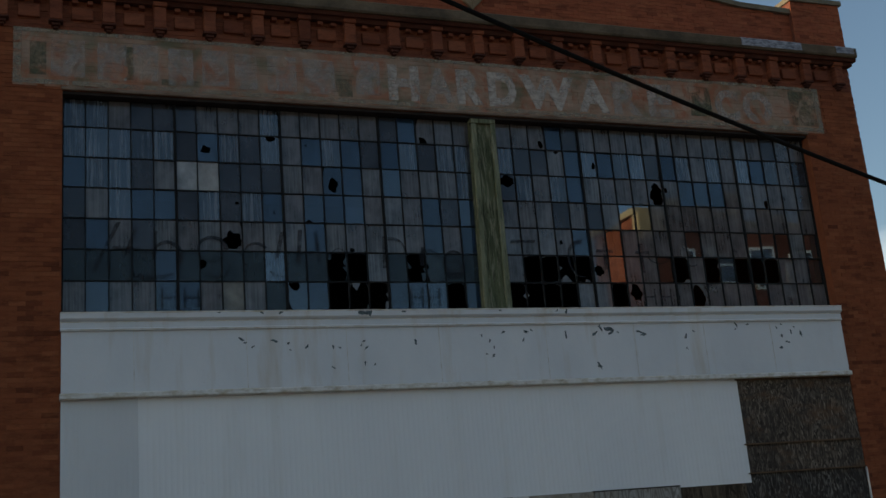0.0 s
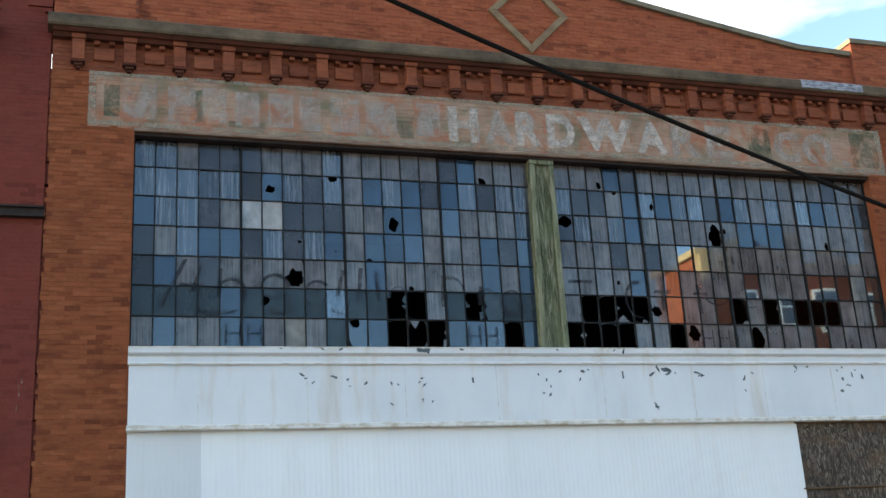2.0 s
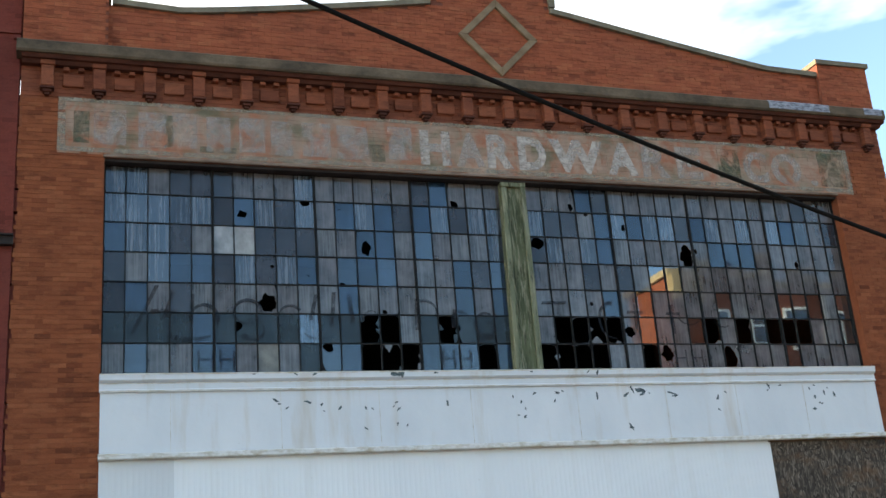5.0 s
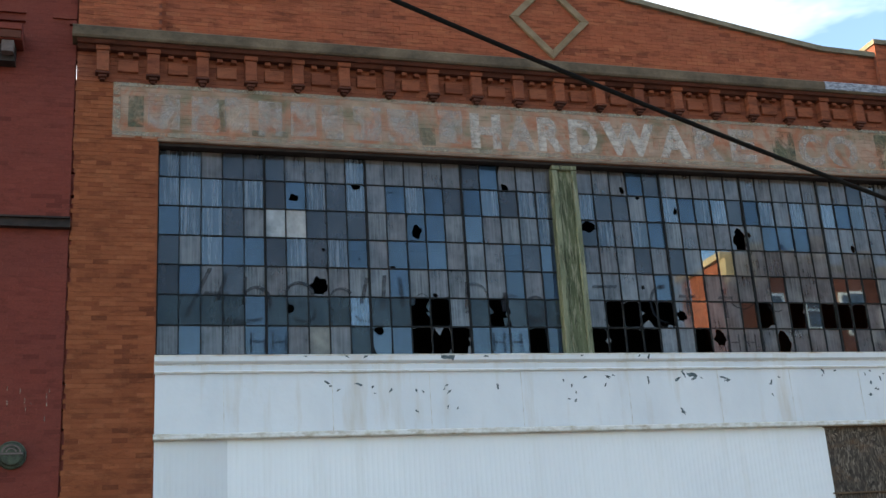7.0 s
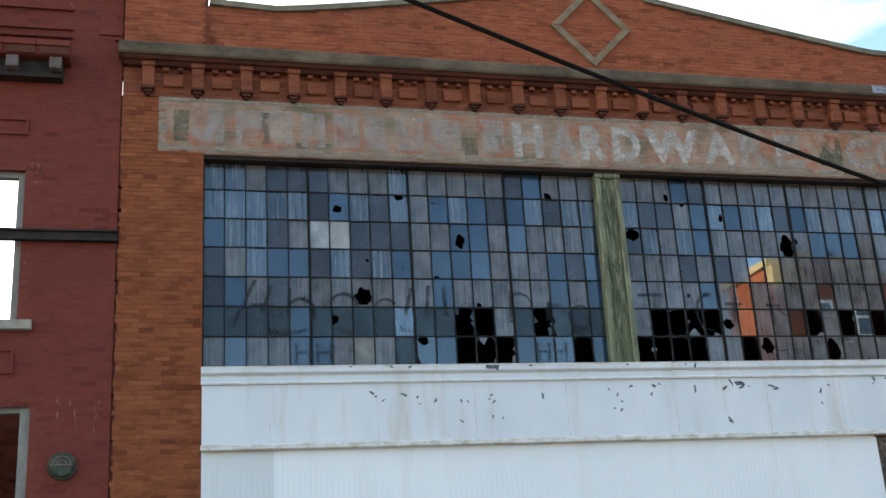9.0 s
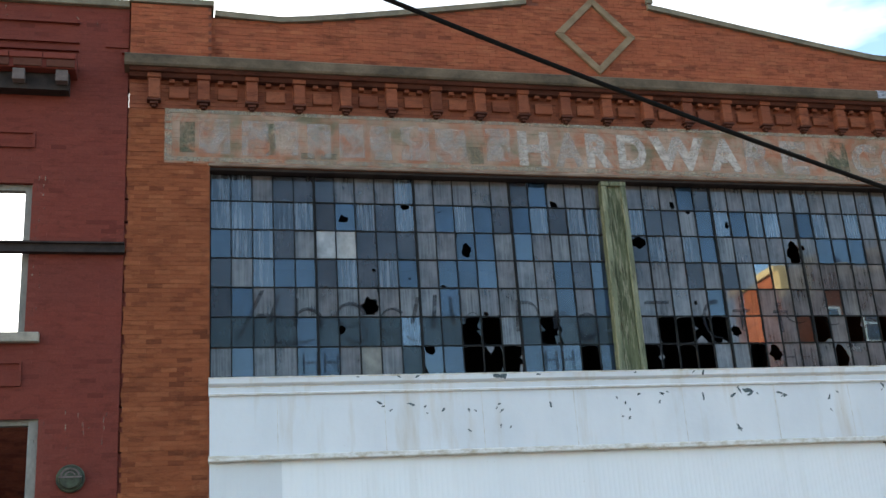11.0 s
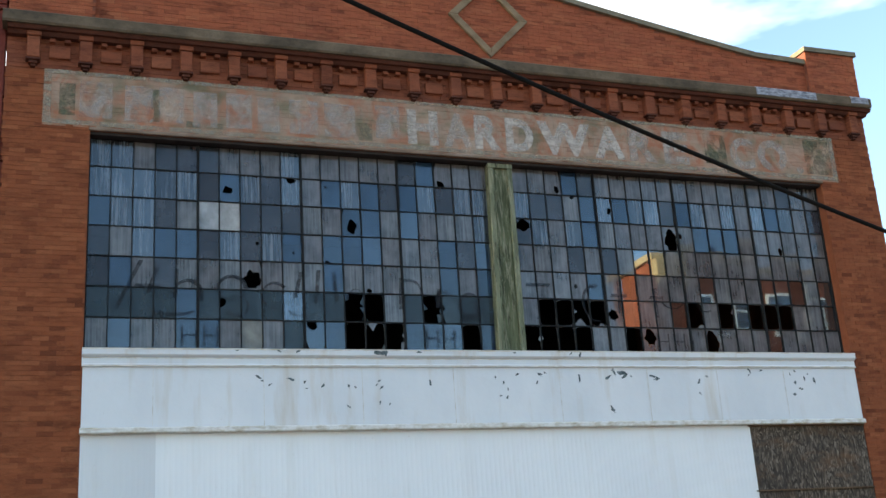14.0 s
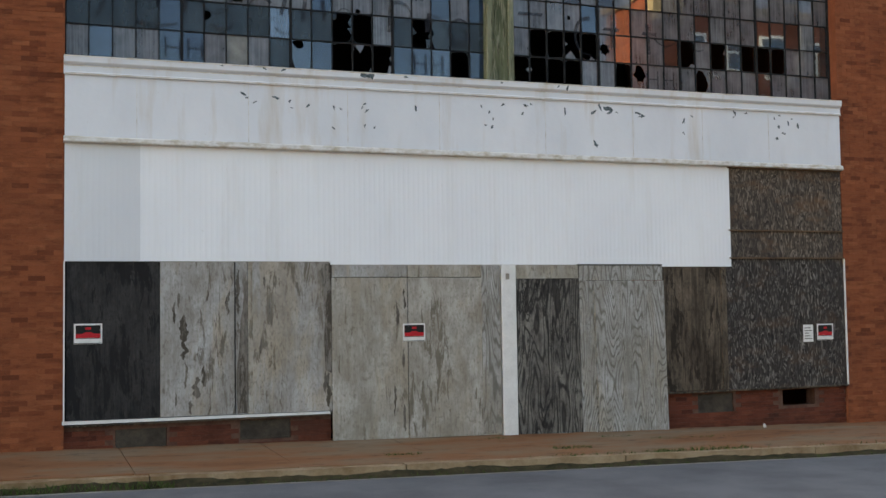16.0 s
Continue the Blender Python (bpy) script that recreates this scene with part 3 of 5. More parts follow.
tagged(part("far_pavement", sloped(-40, 60, -24.0, -14.5, 0.08, 0.5, 20, 2), SIDEWALK), "plain concrete sidewalk across the road", "sidewalk", kind="structure")


def weeds(x0, x1, y0, y1, count, tall, seed):
    b, r = Build(), random.Random(seed)
    for _ in range(count):
        x, y = r.uniform(x0, x1), r.uniform(y0, y1)
        z = (ground_z(x, y) if y > KERB_Y + 0.1 else -0.014 + CROSS_FALL * x - 0.037) - 0.01
        h, a, lean, w = r.uniform(0.4, 1.0) * tall, r.uniform(0, 6.28), r.uniform(0.1, 0.9), r.uniform(0.006, 0.014)
        dx, dy = math.cos(a), math.sin(a)
        i = len(b.v)
        b.v += [(x - dy * w, y + dx * w, z), (x + dy * w, y - dx * w, z), (x + dx * lean * h * 0.5, y + dy * lean * h * 0.5, z + h * 0.65), (x + dx * lean * h, y + dy * lean * h, z + h)]
        b.f += [(i, i + 1, i + 2), (i, i + 2, i + 3)]
    return b


def weed_patch(*args):
    me = weeds(*args).mesh("weeds", GRASS)
    tagged(new("weeds", me), "low green weeds growing along the kerb", "weeds", kind="stuff")


weed_patch(-2.5, 1.1, KERB_Y - 0.10, KERB_Y + 0.02, 900, 0.12, 1)
weed_patch(1.1, 4.3, KERB_Y - 0.06, KERB_Y + 0.0, 420, 0.05, 9)
weed_patch(4.2, 5.4, KERB_Y - 0.05, KERB_Y + 0.02, 260, 0.07, 2)
weed_patch(7.4, 9.0, KERB_Y - 0.04, KERB_Y + 0.22, 420, 0.08, 10)
weed_patch(5.6, 8.8, KERB_Y - 0.03, KERB_Y + 0.2, 420, 0.06, 3)
weed_patch(9.0, 13.0, KERB_Y - 0.03, KERB_Y + 0.12, 300, 0.07, 4)
weed_patch(1.0, 12.0, KERB_Y - 0.10, KERB_Y + 0.02, 1100, 0.06, 12)
weed_patch(8.2, 9.6, -1.1, -0.95, 90, 0.04, 13)
weed_patch(7.6, 8.1, -0.7, -0.62, 50, 0.04, 14)
weed_patch(3.9, 4.4, -1.72, -1.6, 90, 0.05, 5)
weed_patch(6.3, 6.9, -1.75, -1.55, 130, 0.05, 6)
weed_patch(5.8, 6.2, -0.45, -0.35, 50, 0.04, 7)

# ---- main facade: walls ----
wall = tagged(new("wall_front"), "orange brick front wall of the boarded-up storefront", "brick wall", kind="structure")
part("pier_core", Build().box(LEFT + 0.03, OPEN_L, 0.0045, 0.45, -0.5, HEAD_Z), MORTAR, wall)
part("pier_core", Build().box(OPEN_R, RIGHT, 0.0045, 0.45, -0.5, HEAD_Z), MORTAR, wall)
part("head_core", Build().box(LEFT, RIGHT, 0.011, 0.45, HEAD_Z, 10.1), MORTAR, wall)
part("lintel", Build().box(OPEN_L + 0.003, OPEN_R - 0.003, 0.03, 0.42, HEAD_Z - 0.045, HEAD_Z - 0.003), DARK_IRON, wall, "dark steel lintel over the window")
bricks(wall, LEFT, OPEN_L, -0.3, HEAD_Z, BRICK, ragged=True, singles=300, zone=lambda a, b, z: 0.1 < z < 4.6)
bricks(wall, OPEN_R, RIGHT, -0.3, HEAD_Z, BRICK)
SIGN = (-0.66, 13.13, 8.64, 9.49)
on_sign = lambda a, b, z0, z1: a > SIGN[0] - 0.08 and b < SIGN[1] + 0.08 and z0 > SIGN[2] - 0.05 and z1 < SIGN[3] + 0.05
bricks(wall, LEFT, RIGHT, HEAD_Z, 9.50, BRICK, ragged=True, keep=lambda a, b, z0, z1: not on_sign(a, b, z0, z1))
bricks(wall, LEFT, RIGHT, 9.485, 10.08, BRICK_TRIM)

parapet = tagged(new("wall_parapet"), "stepped and curved red brick parapet", "parapet", kind="structure")
xs = sorted({LEFT, 0.0, 0.02, 1.1, 5.23, 5.24, 7.48, 7.49, 11.72, 12.87, 12.88, RIGHT - 0.02} | {1.1 + 4.14 * k / 12 for k in range(12)} | {7.5 + 4.22 * k / 12 for k in range(12)})
part("parapet_core", Build().strip([(x, 10.05) for x in xs], [(x, top_profile(x)) for x in xs], 0.011, 0.40), MORTAR_UP, parapet)
bricks(parapet, LEFT, RIGHT - 0.02, 10.26, 12.2, BRICK_UP, singles=300, zone=lambda a, b, z: 3.4 < a < 9.4,
       keep=lambda a, b, z0, z1: z1 < min(top_profile(a), top_profile(b)) + 0.03)
for a, b in ((LEFT, 0.018), (12.80, 13.91)):
    part("pilaster_core", Build().box(a, b, -0.075, 0.42, 10.05, top_profile((a + b) / 2)), MORTAR_UP, parapet)
    bricks(parapet, a, b, 10.26, top_profile((a + b) / 2) + 0.03, BRICK_UP, y=-0.088, depth=0.02)


def coping(points, thick=0.095, y0=-0.055):
    return Build().strip([(x, z) for x, z in points], [(x, z + thick) for x, z in points], y0, 0.47)


cop = tagged(new("coping"), "weathered grey concrete coping along the parapet", "coping", kind="structure")
part("coping_run", coping([(LEFT - 0.03, 11.223), (0.06, 11.223)], 0.09, -0.13), COPING_GREY, cop)
part("coping_run", coping([(0.075, 11.10)] + [(x, top_profile(x)) for x in (0.4, 0.8, 1.1, 1.5, 2.0, 2.5, 3.0, 3.5, 4.0, 4.5, 5.0)] + [(5.20, 11.68)]), COPING_GREY, cop)
part("coping_run", Build().box(5.19, 5.31, -0.052, 0.47, 11.80, 12.14), COPING_GREY, cop)
part("coping_run", coping([(5.18, 12.143), (7.54, 12.143)], 0.10, -0.058), COPING_GREY, cop)
part("coping_run", Build().box(7.40, 7.52, -0.052, 0.47, 11.86, 12.14), COPING_GREY, cop)
part("coping_run", coping([(7.41, 11.735)] + [(x, top_profile(x)) for x in (7.8, 8.2, 8.6, 9.0, 9.5, 10.0, 10.5, 11.0, 11.4, 11.72, 12.1, 12.5)] + [(12.875, 10.965)]), COPING_GREY, cop)
part("coping_run", coping([(12.77, 11.203), (13.96, 11.203)], 0.09, -0.13), COPING_GREY, cop)

# raised diamond
diamond = tagged(new("diamond_ornament"), "tan concrete diamond frame set in the parapet", "ornament")
DX, DZ, DW, DH, DT = 6.385, 11.16, 0.725, 0.74, 0.115
outer = [(DX, DZ - DH), (DX + DW, DZ), (DX, DZ + DH), (DX - DW, DZ)]
inner = [(DX, DZ - DH + DT * 1.41), (DX + DW - DT * 1.41, DZ), (DX, DZ + DH - DT * 1.41), (DX - DW + DT * 1.41, DZ)]
for k in range(4):
    j = (k + 1) % 4
    part("bar", Build().prism([outer[k], outer[j], inner[j], inner[k]], -0.05, 0.03), CONCRETE, diamond, bevel=0.008)

# cornice
cornice = tagged(new("cornice"), "weathered concrete ledge on red brick brackets", "cornice", kind="structure")
LEDGE = [(0.02, 10.06), (-0.27, 10.06), (-0.29, 10.09), (-0.29, 10.235), (-0.26, 10.26), (-0.05, 10.33), (0.02, 10.33)]
part("ledge", Build().extrude_x(LEDGE, LEFT - 0.07, 13.96), CONCRETE_DARK, cornice)
# dark brick paints the shadow lines under the ledge
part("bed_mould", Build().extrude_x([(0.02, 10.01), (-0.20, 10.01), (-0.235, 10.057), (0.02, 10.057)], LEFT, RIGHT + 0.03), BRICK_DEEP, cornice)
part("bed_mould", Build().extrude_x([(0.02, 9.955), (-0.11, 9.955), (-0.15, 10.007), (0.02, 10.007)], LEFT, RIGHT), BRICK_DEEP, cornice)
part("flashing", Build().extrude_x([(-0.294, 10.10), (-0.294, 10.238), (-0.26, 10.266), (-0.05, 10.336), (-0.05, 10.325), (-0.27, 10.25), (-0.286, 10.10)], 11.42, 12.72), METAL_FLASH, cornice, "peeling blue-grey metal flashing")
part("flashing", Build().extrude_x([(-0.294, 10.12), (-0.294, 10.238), (-0.26, 10.266), (-0.26, 10.255), (-0.286, 10.12)], 13.50, 13.90), METAL_FLASH, cornice, "peeling blue-grey metal flashing")
bracket_me = Build().box(-0.088, 0.088, -0.125, 0.02, 9.60, 9.93).box(-0.102, 0.102, -0.15, 0.02, 9.933, 10.008).mesh("bracket", BRICK_TRIM, 0.01)
# bracket feet share the darkened shade brick
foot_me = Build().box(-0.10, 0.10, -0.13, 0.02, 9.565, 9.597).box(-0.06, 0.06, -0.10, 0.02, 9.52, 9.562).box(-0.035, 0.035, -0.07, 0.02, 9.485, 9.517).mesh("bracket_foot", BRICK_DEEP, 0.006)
panel_me = Build().box(-0.15, 0.15, -0.05, 0.02, 9.645, 9.83).mesh("raised_panel", BRICK_TRIM, 0.01)
dentil_me = Build().box(-0.042, 0.042, -0.085, 0.02, 9.89, 9.945).mesh("dentil", BRICK_TRIM, 0.006)
STEP = (13.62 - -0.82) / 20
for k in range(21):
    x = -0.82 + STEP * k
    br = part("bracket", bracket_me, BRICK_TRIM, cornice, at=pose(x, rng.uniform(-0.006, 0.006), rng.uniform(-0.006, 0.004)))
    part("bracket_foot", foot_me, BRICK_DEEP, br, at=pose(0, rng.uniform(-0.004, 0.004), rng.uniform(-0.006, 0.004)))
    if k < 20:
        part("raised_panel", panel_me, BRICK_TRIM, cornice, at=pose(x + STEP / 2, rng.uniform(-0.008, 0.004), rng.uniform(-0.01, 0.006)))
        for s in (-0.105, 0.105):
            part("dentil", dentil_me, BRICK_TRIM, cornice, at=pose(x + STEP / 2 + s, 0, rng.uniform(-0.008, 0.004)))

# painted sign on the brick
sign = tagged(new("painted_sign"), "faded painted wall sign with ghost white letters", "sign")
bricks(sign, SIGN[0], SIGN[1], SIGN[2] - 0.03, SIGN[3] + 0.06, SIGN_GROUND, y=-0.004, depth=0.02, name="painted_brick", joint=0.002,
       keep=lambda a, b, z0, z1: z1 < SIGN[3] + 0.03)
part("mortar_bed", Build().box(SIGN[0] + 0.003, SIGN[1] - 0.003, -0.001, 0.0105, SIGN[2] - 0.02, SIGN[3]), SIGN_GROUND, sign)
part("border", Build().box(SIGN[0], SIGN[1], -0.0125, -0.009, SIGN[2], SIGN[2] + 0.07), LINE_PAINT, sign)
part("border", Build().box(SIGN[0], SIGN[1], -0.0125, -0.009, SIGN[3] - 0.06, SIGN[3]), LINE_PAINT, sign)
part("border", Build().box(SIGN[0], SIGN[0] + 0.11, -0.0125, -0.009, SIGN[2] + 0.072, SIGN[3] - 0.062), LINE_PAINT, sign)
part("border", Build().box(SIGN[1] - 0.10, SIGN[1], -0.0125, -0.009, SIGN[2] + 0.072, SIGN[3] - 0.062), LINE_PAINT, sign)
part("brick_lip", Build().box(OPEN_L - 0.02, OPEN_R + 0.02, -0.03, 0.02, HEAD_Z + 0.0, HEAD_Z + 0.05), LIP, sign, "chipped stone lip under the sign", bevel=0.01)


def letter(ch, x, width, material):
    cu = bpy.data.curves.new("letter", 'FONT')
    cu.body, cu.size, cu.extrude, cu.offset = ch, 0.82, 0.0015, 0.042
    tmp = bpy.data.objects.new("letter_curve", cu)
    me = bpy.data.meshes.new_from_object(tmp)
    bpy.data.objects.remove(tmp)
    v = np.array([p.co[:] for p in me.vertices])
    lo, hi = v.min(0), v.max(0)
    sx, sz = width / (hi[0] - lo[0]), (0.60 if ch != '.' else 0.14) / (hi[1] - lo[1])
    me.transform(pose(x, -0.0115, 8.735) @ pose(0, 0, 0, 90) @ Matrix.Diagonal((sx, sz, 1, 1)) @ Matrix.Translation((-lo[0], -lo[1], 0)))
    me.materials.clear()
    me.materials.append(material)
    part("letter", me, material, sign)


for ch, x, w in (("H", 4.83, 0.52), ("A", 5.44, 0.50), ("R", 5.98, 0.46), ("D", 6.53, 0.50), ("W", 7.10, 1.00), ("A", 8.16, 0.58), ("R", 8.82, 0.54), ("E", 9.50, 0.50)):
    letter(ch, x, w, LETTER_DIM if ch == "E" or x in (5.44, 8.82) else LETTER)
for ch, x, w in (("C", 10.86, 0.50), ("O", 11.44, 0.62), (".", 12.24, 0.15)):
    letter(ch, x, w, LETTER_DIM)
for x, w, z in ((-0.16, 0.46, 8.77), (0.47, 0.40, 8.76), (0.96, 0.36, 8.78), (1.46, 0.36, 8.75), (1.95, 0.39, 8.77), (2.43, 0.34, 8.75), (2.92, 0.45, 8.76), (3.47, 0.50, 8.75), (4.30, 0.40, 8.79)):
    part("letter_bar", Build().box(x, x + w, -0.013, -0.010, z, z + 0.57), LETTER_BAR, sign)
for x, w, z, h in ((12.46, 0.56, 8.74, 0.66), (10.34, 0.44, 8.80, 0.55), (1.36, 0.55, 8.73, 0.10), (0.84, 0.14, 8.78, 0.52), (3.98, 0.26, 8.73, 0.30), (-0.44, 0.22, 8.78, 0.5)):
    part("green_patch", Build().box(x, x + w, -0.0095, -0.0085, z, z + h), OLD_GREEN, sign, "old green sign paint")

# ---- big steel-sash windows ----
GLASS_Y = 0.21
KINDS = (
    ("SSGDDDGGGSGGGGGDBGGG", "SSSSSDBSDSGBSBDBSDSS", "BSSDPWWDDDPGBBPBGPPS", "DPSBBDSDSBGBBBGPGBDB",
     "DBGDPGPGGPPBPGPPGBGB", "TTTTBTTTTLTTTTPTTTTT", "PBPGBBGYGTBBGGGBBBTB"),
    ("GGGBDGGGGGGGGGGGGDGG", "SDDPBSBSSDBSGSGSBSGD", "DSGSBPGGGGPBBBGGGGGG", "GGGDGDPRRGGGGGGGGGGG",
     "PGGGBGRGGGGRPGGRRRPR", "GGGGGGRGGRGGGRGGGGGR", "GGGGGGGGGGGGGGGRGGGG"),
)
# pane by window, row and column: empty (X), half empty (H), or a hole at a share of width and height, with its radius and stretch
BROKEN = {
    (1, 0, 17): (0.35, 0.10, 0.055, 1.3), (1, 1, 6): (0.40, 0.42, 0.075, 0.8), (1, 1, 9): (0.50, 0.94, 0.075, 0.8), (1, 1, 11): (0.25, 0.75, 0.018, 1),
    (1, 2, 12): (0.52, 0.36, 0.075, 1.6), (1, 3, 7): (0.82, 0.62, 0.028, 1), (1, 3, 9): (0.55, 0.33, 0.018, 1), (1, 3, 11): (0.22, 0.04, 0.035, 0.8),
    (1, 4, 7): (0.52, 0.36, 0.135, 1.1), (1, 4, 13): (0.28, 0.08, 0.045, 0.8), (1, 5, 6): (0.12, 0.60, 0.07, 1.0), (1, 6, 10): (0.36, 0.88, 0.085, 0.8),
    (1, 5, 12): 'H', (1, 5, 13): 'X', (1, 5, 16): 'H', (1, 6, 12): 'X', (1, 6, 13): 'X', (1, 6, 14): 'X', (1, 6, 18): 'X',
    (2, 0, 2): (0.72, 0.20, 0.04, 1.8), (2, 1, 3): (0.60, 0.94, 0.04, 0.7), (2, 1, 5): (0.82, 0.45, 0.032, 2.2), (2, 2, 0): (0.50, 0.74, 0.125, 0.8),
    (2, 2, 9): (0.58, 0.40, 0.115, 1.6), (2, 2, 10): (0.18, 0.62, 0.035, 1.4), (2, 2, 16): (0.82, 0.16, 0.045, 1.6), (2, 4, 3): (0.3, 0.5, 0.03, 1.3),
    (2, 5, 5): (0.40, 0.45, 0.085, 1.0), (2, 6, 7): (0.50, 0.62, 0.115, 1.2), (2, 5, 3): 'H', (2, 6, 11): (0.35, 0.40, 0.16, 1.4),
    (2, 5, 1): 'X', (2, 5, 2): 'X', (2, 5, 4): 'X', (2, 5, 10): (0.45, 0.55, 0.19, 1.5), (2, 5, 12): 'X', (2, 5, 14): 'X', (2, 5, 15): 'X', (2, 5, 16): 'X',
    (2, 6, 0): 'X', (2, 6, 1): 'X', (2, 6, 2): 'X', (2, 6, 3): 'X', (2, 6, 6): 'X', (1, 5, 17): (0.05, 0.55, 0.03, 1.5),
}


def cut_pane(w, h, cx, cz, r, seed, stretch=1.0, shards=0.0):
    """A pane with an irregular hole; with shards, only that share of its edge keeps splinters."""
    rr, n, t = random.Random(seed), 22, 0.004
    b, far, tooth = Build(), [], 1.0
    for k in range(n):
        a = 2 * math.pi * (k + rr.uniform(-0.25, 0.25)) / n
        ca, sa = math.cos(a), math.sin(a)
        reach = min(((w - cx) if ca > 0 else cx) / max(abs(ca), 1e-6), ((h - cz) if sa > 0 else cz) / max(abs(sa), 1e-6))
        tooth = 0.45 * tooth + 0.55 * rr.uniform(0.55, 1.4)
        if shards:
            hole = reach * (rr.uniform(0.45, 0.88) if rr.random() < shards else rr.uniform(0.95, 0.995))
        else:
            hole = min(reach * 0.985, r * tooth / math.hypot(ca, sa / stretch))
        far.append((ca, sa, reach, hole))
    for y in (0, t):
        b.v += [(cx + c * q, y, cz + s * q) for c, s, q, _ in far] + [(cx + c * q, y, cz + s * q) for c, s, _, q in far]
    for k in range(n):
        j = (k + 1) % n
        b.f += [(k, j, n + j, n + k), (2 * n + j, 2 * n + k, 3 * n + k, 3 * n + j), (n + k, n + j, 3 * n + j, 3 * n + k)]
    if not shards:
        # fill the corners that the rays step over
        for x, z in ((0, 0), (w, 0), (w, h), (0, h)):
            k = max(range(n), key=lambda q: (far[q][0] * (x - cx) + far[q][1] * (z - cz)))
            i = len(b.v)
            near = sorted(range(n), key=lambda q: (cx + far[q][0] * far[q][2] - x) ** 2 + (cz + far[q][1] * far[q][2] - z) ** 2)[:2]
            b.v.append((x, 0, z))
            b.f.append((i, near[0], near[1]))
    return b


def steel_window(index, x0, x1, z0, z1, label):
    win = tagged(new("window_%d" % index), label, "window", "factory windows", "structure")
    cols, rows = 20, 7
    pw, ph = (x1 - x0) / cols, (z1 - z0) / rows
    fr = Build()
    fr.box(x0 - 0.03, x0 + 0.02, GLASS_Y - 0.035, GLASS_Y + 0.05, z0, z1).box(x1 - 0.02, x1 + 0.03, GLASS_Y - 0.035, GLASS_Y + 0.05, z0, z1)
    fr.box(x0 + 0.02, x1 - 0.02, GLASS_Y - 0.033, GLASS_Y + 0.05, z1 - 0.03, z1 + 0.03).box(x0 + 0.02, x1 - 0.02, GLASS_Y - 0.033, GLASS_Y + 0.05, z0 - 0.03, z0 + 0.02)
    part("window_frame", fr, MUNTIN, win)
    thin = Build().box(-0.008, 0.008, GLASS_Y - 0.02, GLASS_Y + 0.03, z0 + 0.02, z1 - 0.03).mesh("muntin", MUNTIN)
    wide = Build().box(-0.016, 0.016, GLASS_Y - 0.034, GLASS_Y + 0.034, z0 + 0.02, z1 - 0.03).mesh("muntin", MUNTIN)
    flat = Build().box(x0 + 0.02, x1 - 0.02, GLASS_Y - 0.016, GLASS_Y + 0.026, -0.009, 0.009).mesh("crossbar", MUNTIN)
    for c in range(1, cols):
        part("muntin", thin if c % 5 else wide, MUNTIN, win, at=pose(x0 + c * pw, 0, 0))
    for r in range(1, rows):
        part("crossbar", flat, MUNTIN, win, at=pose(0, 0, z1 - r * ph))
    r0 = random.Random(20 + index)
    whole = {}
    for r in range(rows):
        for c in range(cols):
            kind, hurt = KINDS[index - 1][r][c], BROKEN.get((index, r, c))
            x, z = x0 + c * pw + 0.006, z1 - (r + 1) * ph + 0.006
            w, h = pw - 0.012, ph - 0.012
            tilt = 0.12 if kind in "R" else 0.35
            at = pose(x, GLASS_Y, z, r0.gauss(0, tilt), 0, r0.gauss(0, tilt))
            if hurt is None:
                if kind not in whole:
                    whole[kind] = Build().box(0, w, 0, 0.004, 0, h).mesh("pane", GLASS[kind])
                me = whole[kind]
            elif isinstance(hurt, str):
                me = cut_pane(w, h, w * r0.uniform(0.4, 0.6), h * r0.uniform(0.4, 0.6), 0, r * 50 + c, 1.0, 0.015 if hurt == 'X' else 0.28).mesh("broken_pane", GLASS[kind])
            else:
                me = cut_pane(w, h, w * hurt[0], h * hurt[1], hurt[2], r * 50 + c, hurt[3]).mesh("broken_pane", GLASS[kind])
            ob = part("broken_pane" if hurt else "pane", me, GLASS[kind], win, at=at)
            ob.visible_shadow = False
    return win


MUL_L, MUL_R = 6.23, 6.64
steel_window(1, OPEN_L + 0.005, MUL_L, 5.40, 8.555, "grid of dusty blue-grey panes in steel sash, several broken")
steel_window(2, MUL_R, OPEN_R - 0.005, 5.40, 8.555, "grid of dirty grey panes in steel sash, many broken out")

mull = tagged(new("window_mullion"), "wooden window post with peeling green paint", "mullion", kind="structure")
part("post_core", Build().prism([(6.20, 5.37), (6.645, 5.37), (6.655, 8.56), (6.25, 8.56)], 0.10, 0.40), GREEN_WOOD, mull, bevel=0.006, at=pose(-0.048, 0, 0))
part("edge_strip", Build().prism([(6.19, 5.38), (6.285, 5.38), (6.335, 8.45), (6.245, 8.45)], 0.05, 0.098), GREEN_PALE, mull, bevel=0.008, at=pose(-0.048, 0, 0))
part("edge_strip", Build().prism([(6.565, 5.38), (6.655, 5.38), (6.665, 8.45), (6.58, 8.45)], 0.05, 0.098), GREEN_PALE, mull, bevel=0.008, at=pose(-0.048, 0, 0))
part("cap", Build().box(6.235, 6.67, 0.04, 0.12, 8.452, 8.53), GREEN_PALE, mull, bevel=0.008, at=pose(-0.048, 0, 0))

# sprayed writing on the panes
spray = tagged(new("spray_writing"), "faint black spray-painted writing across the dusty panes", "graffiti")


def stroke(x, z, w, h, lean):
    b = Build().prism([(-w / 2, 0), (w / 2, 0), (w / 2 + lean, h), (-w / 2 + lean, h)], 0, 0.002)
    part("stroke", b, SPRAY, spray, at=pose(x, GLASS_Y - 0.028, z))


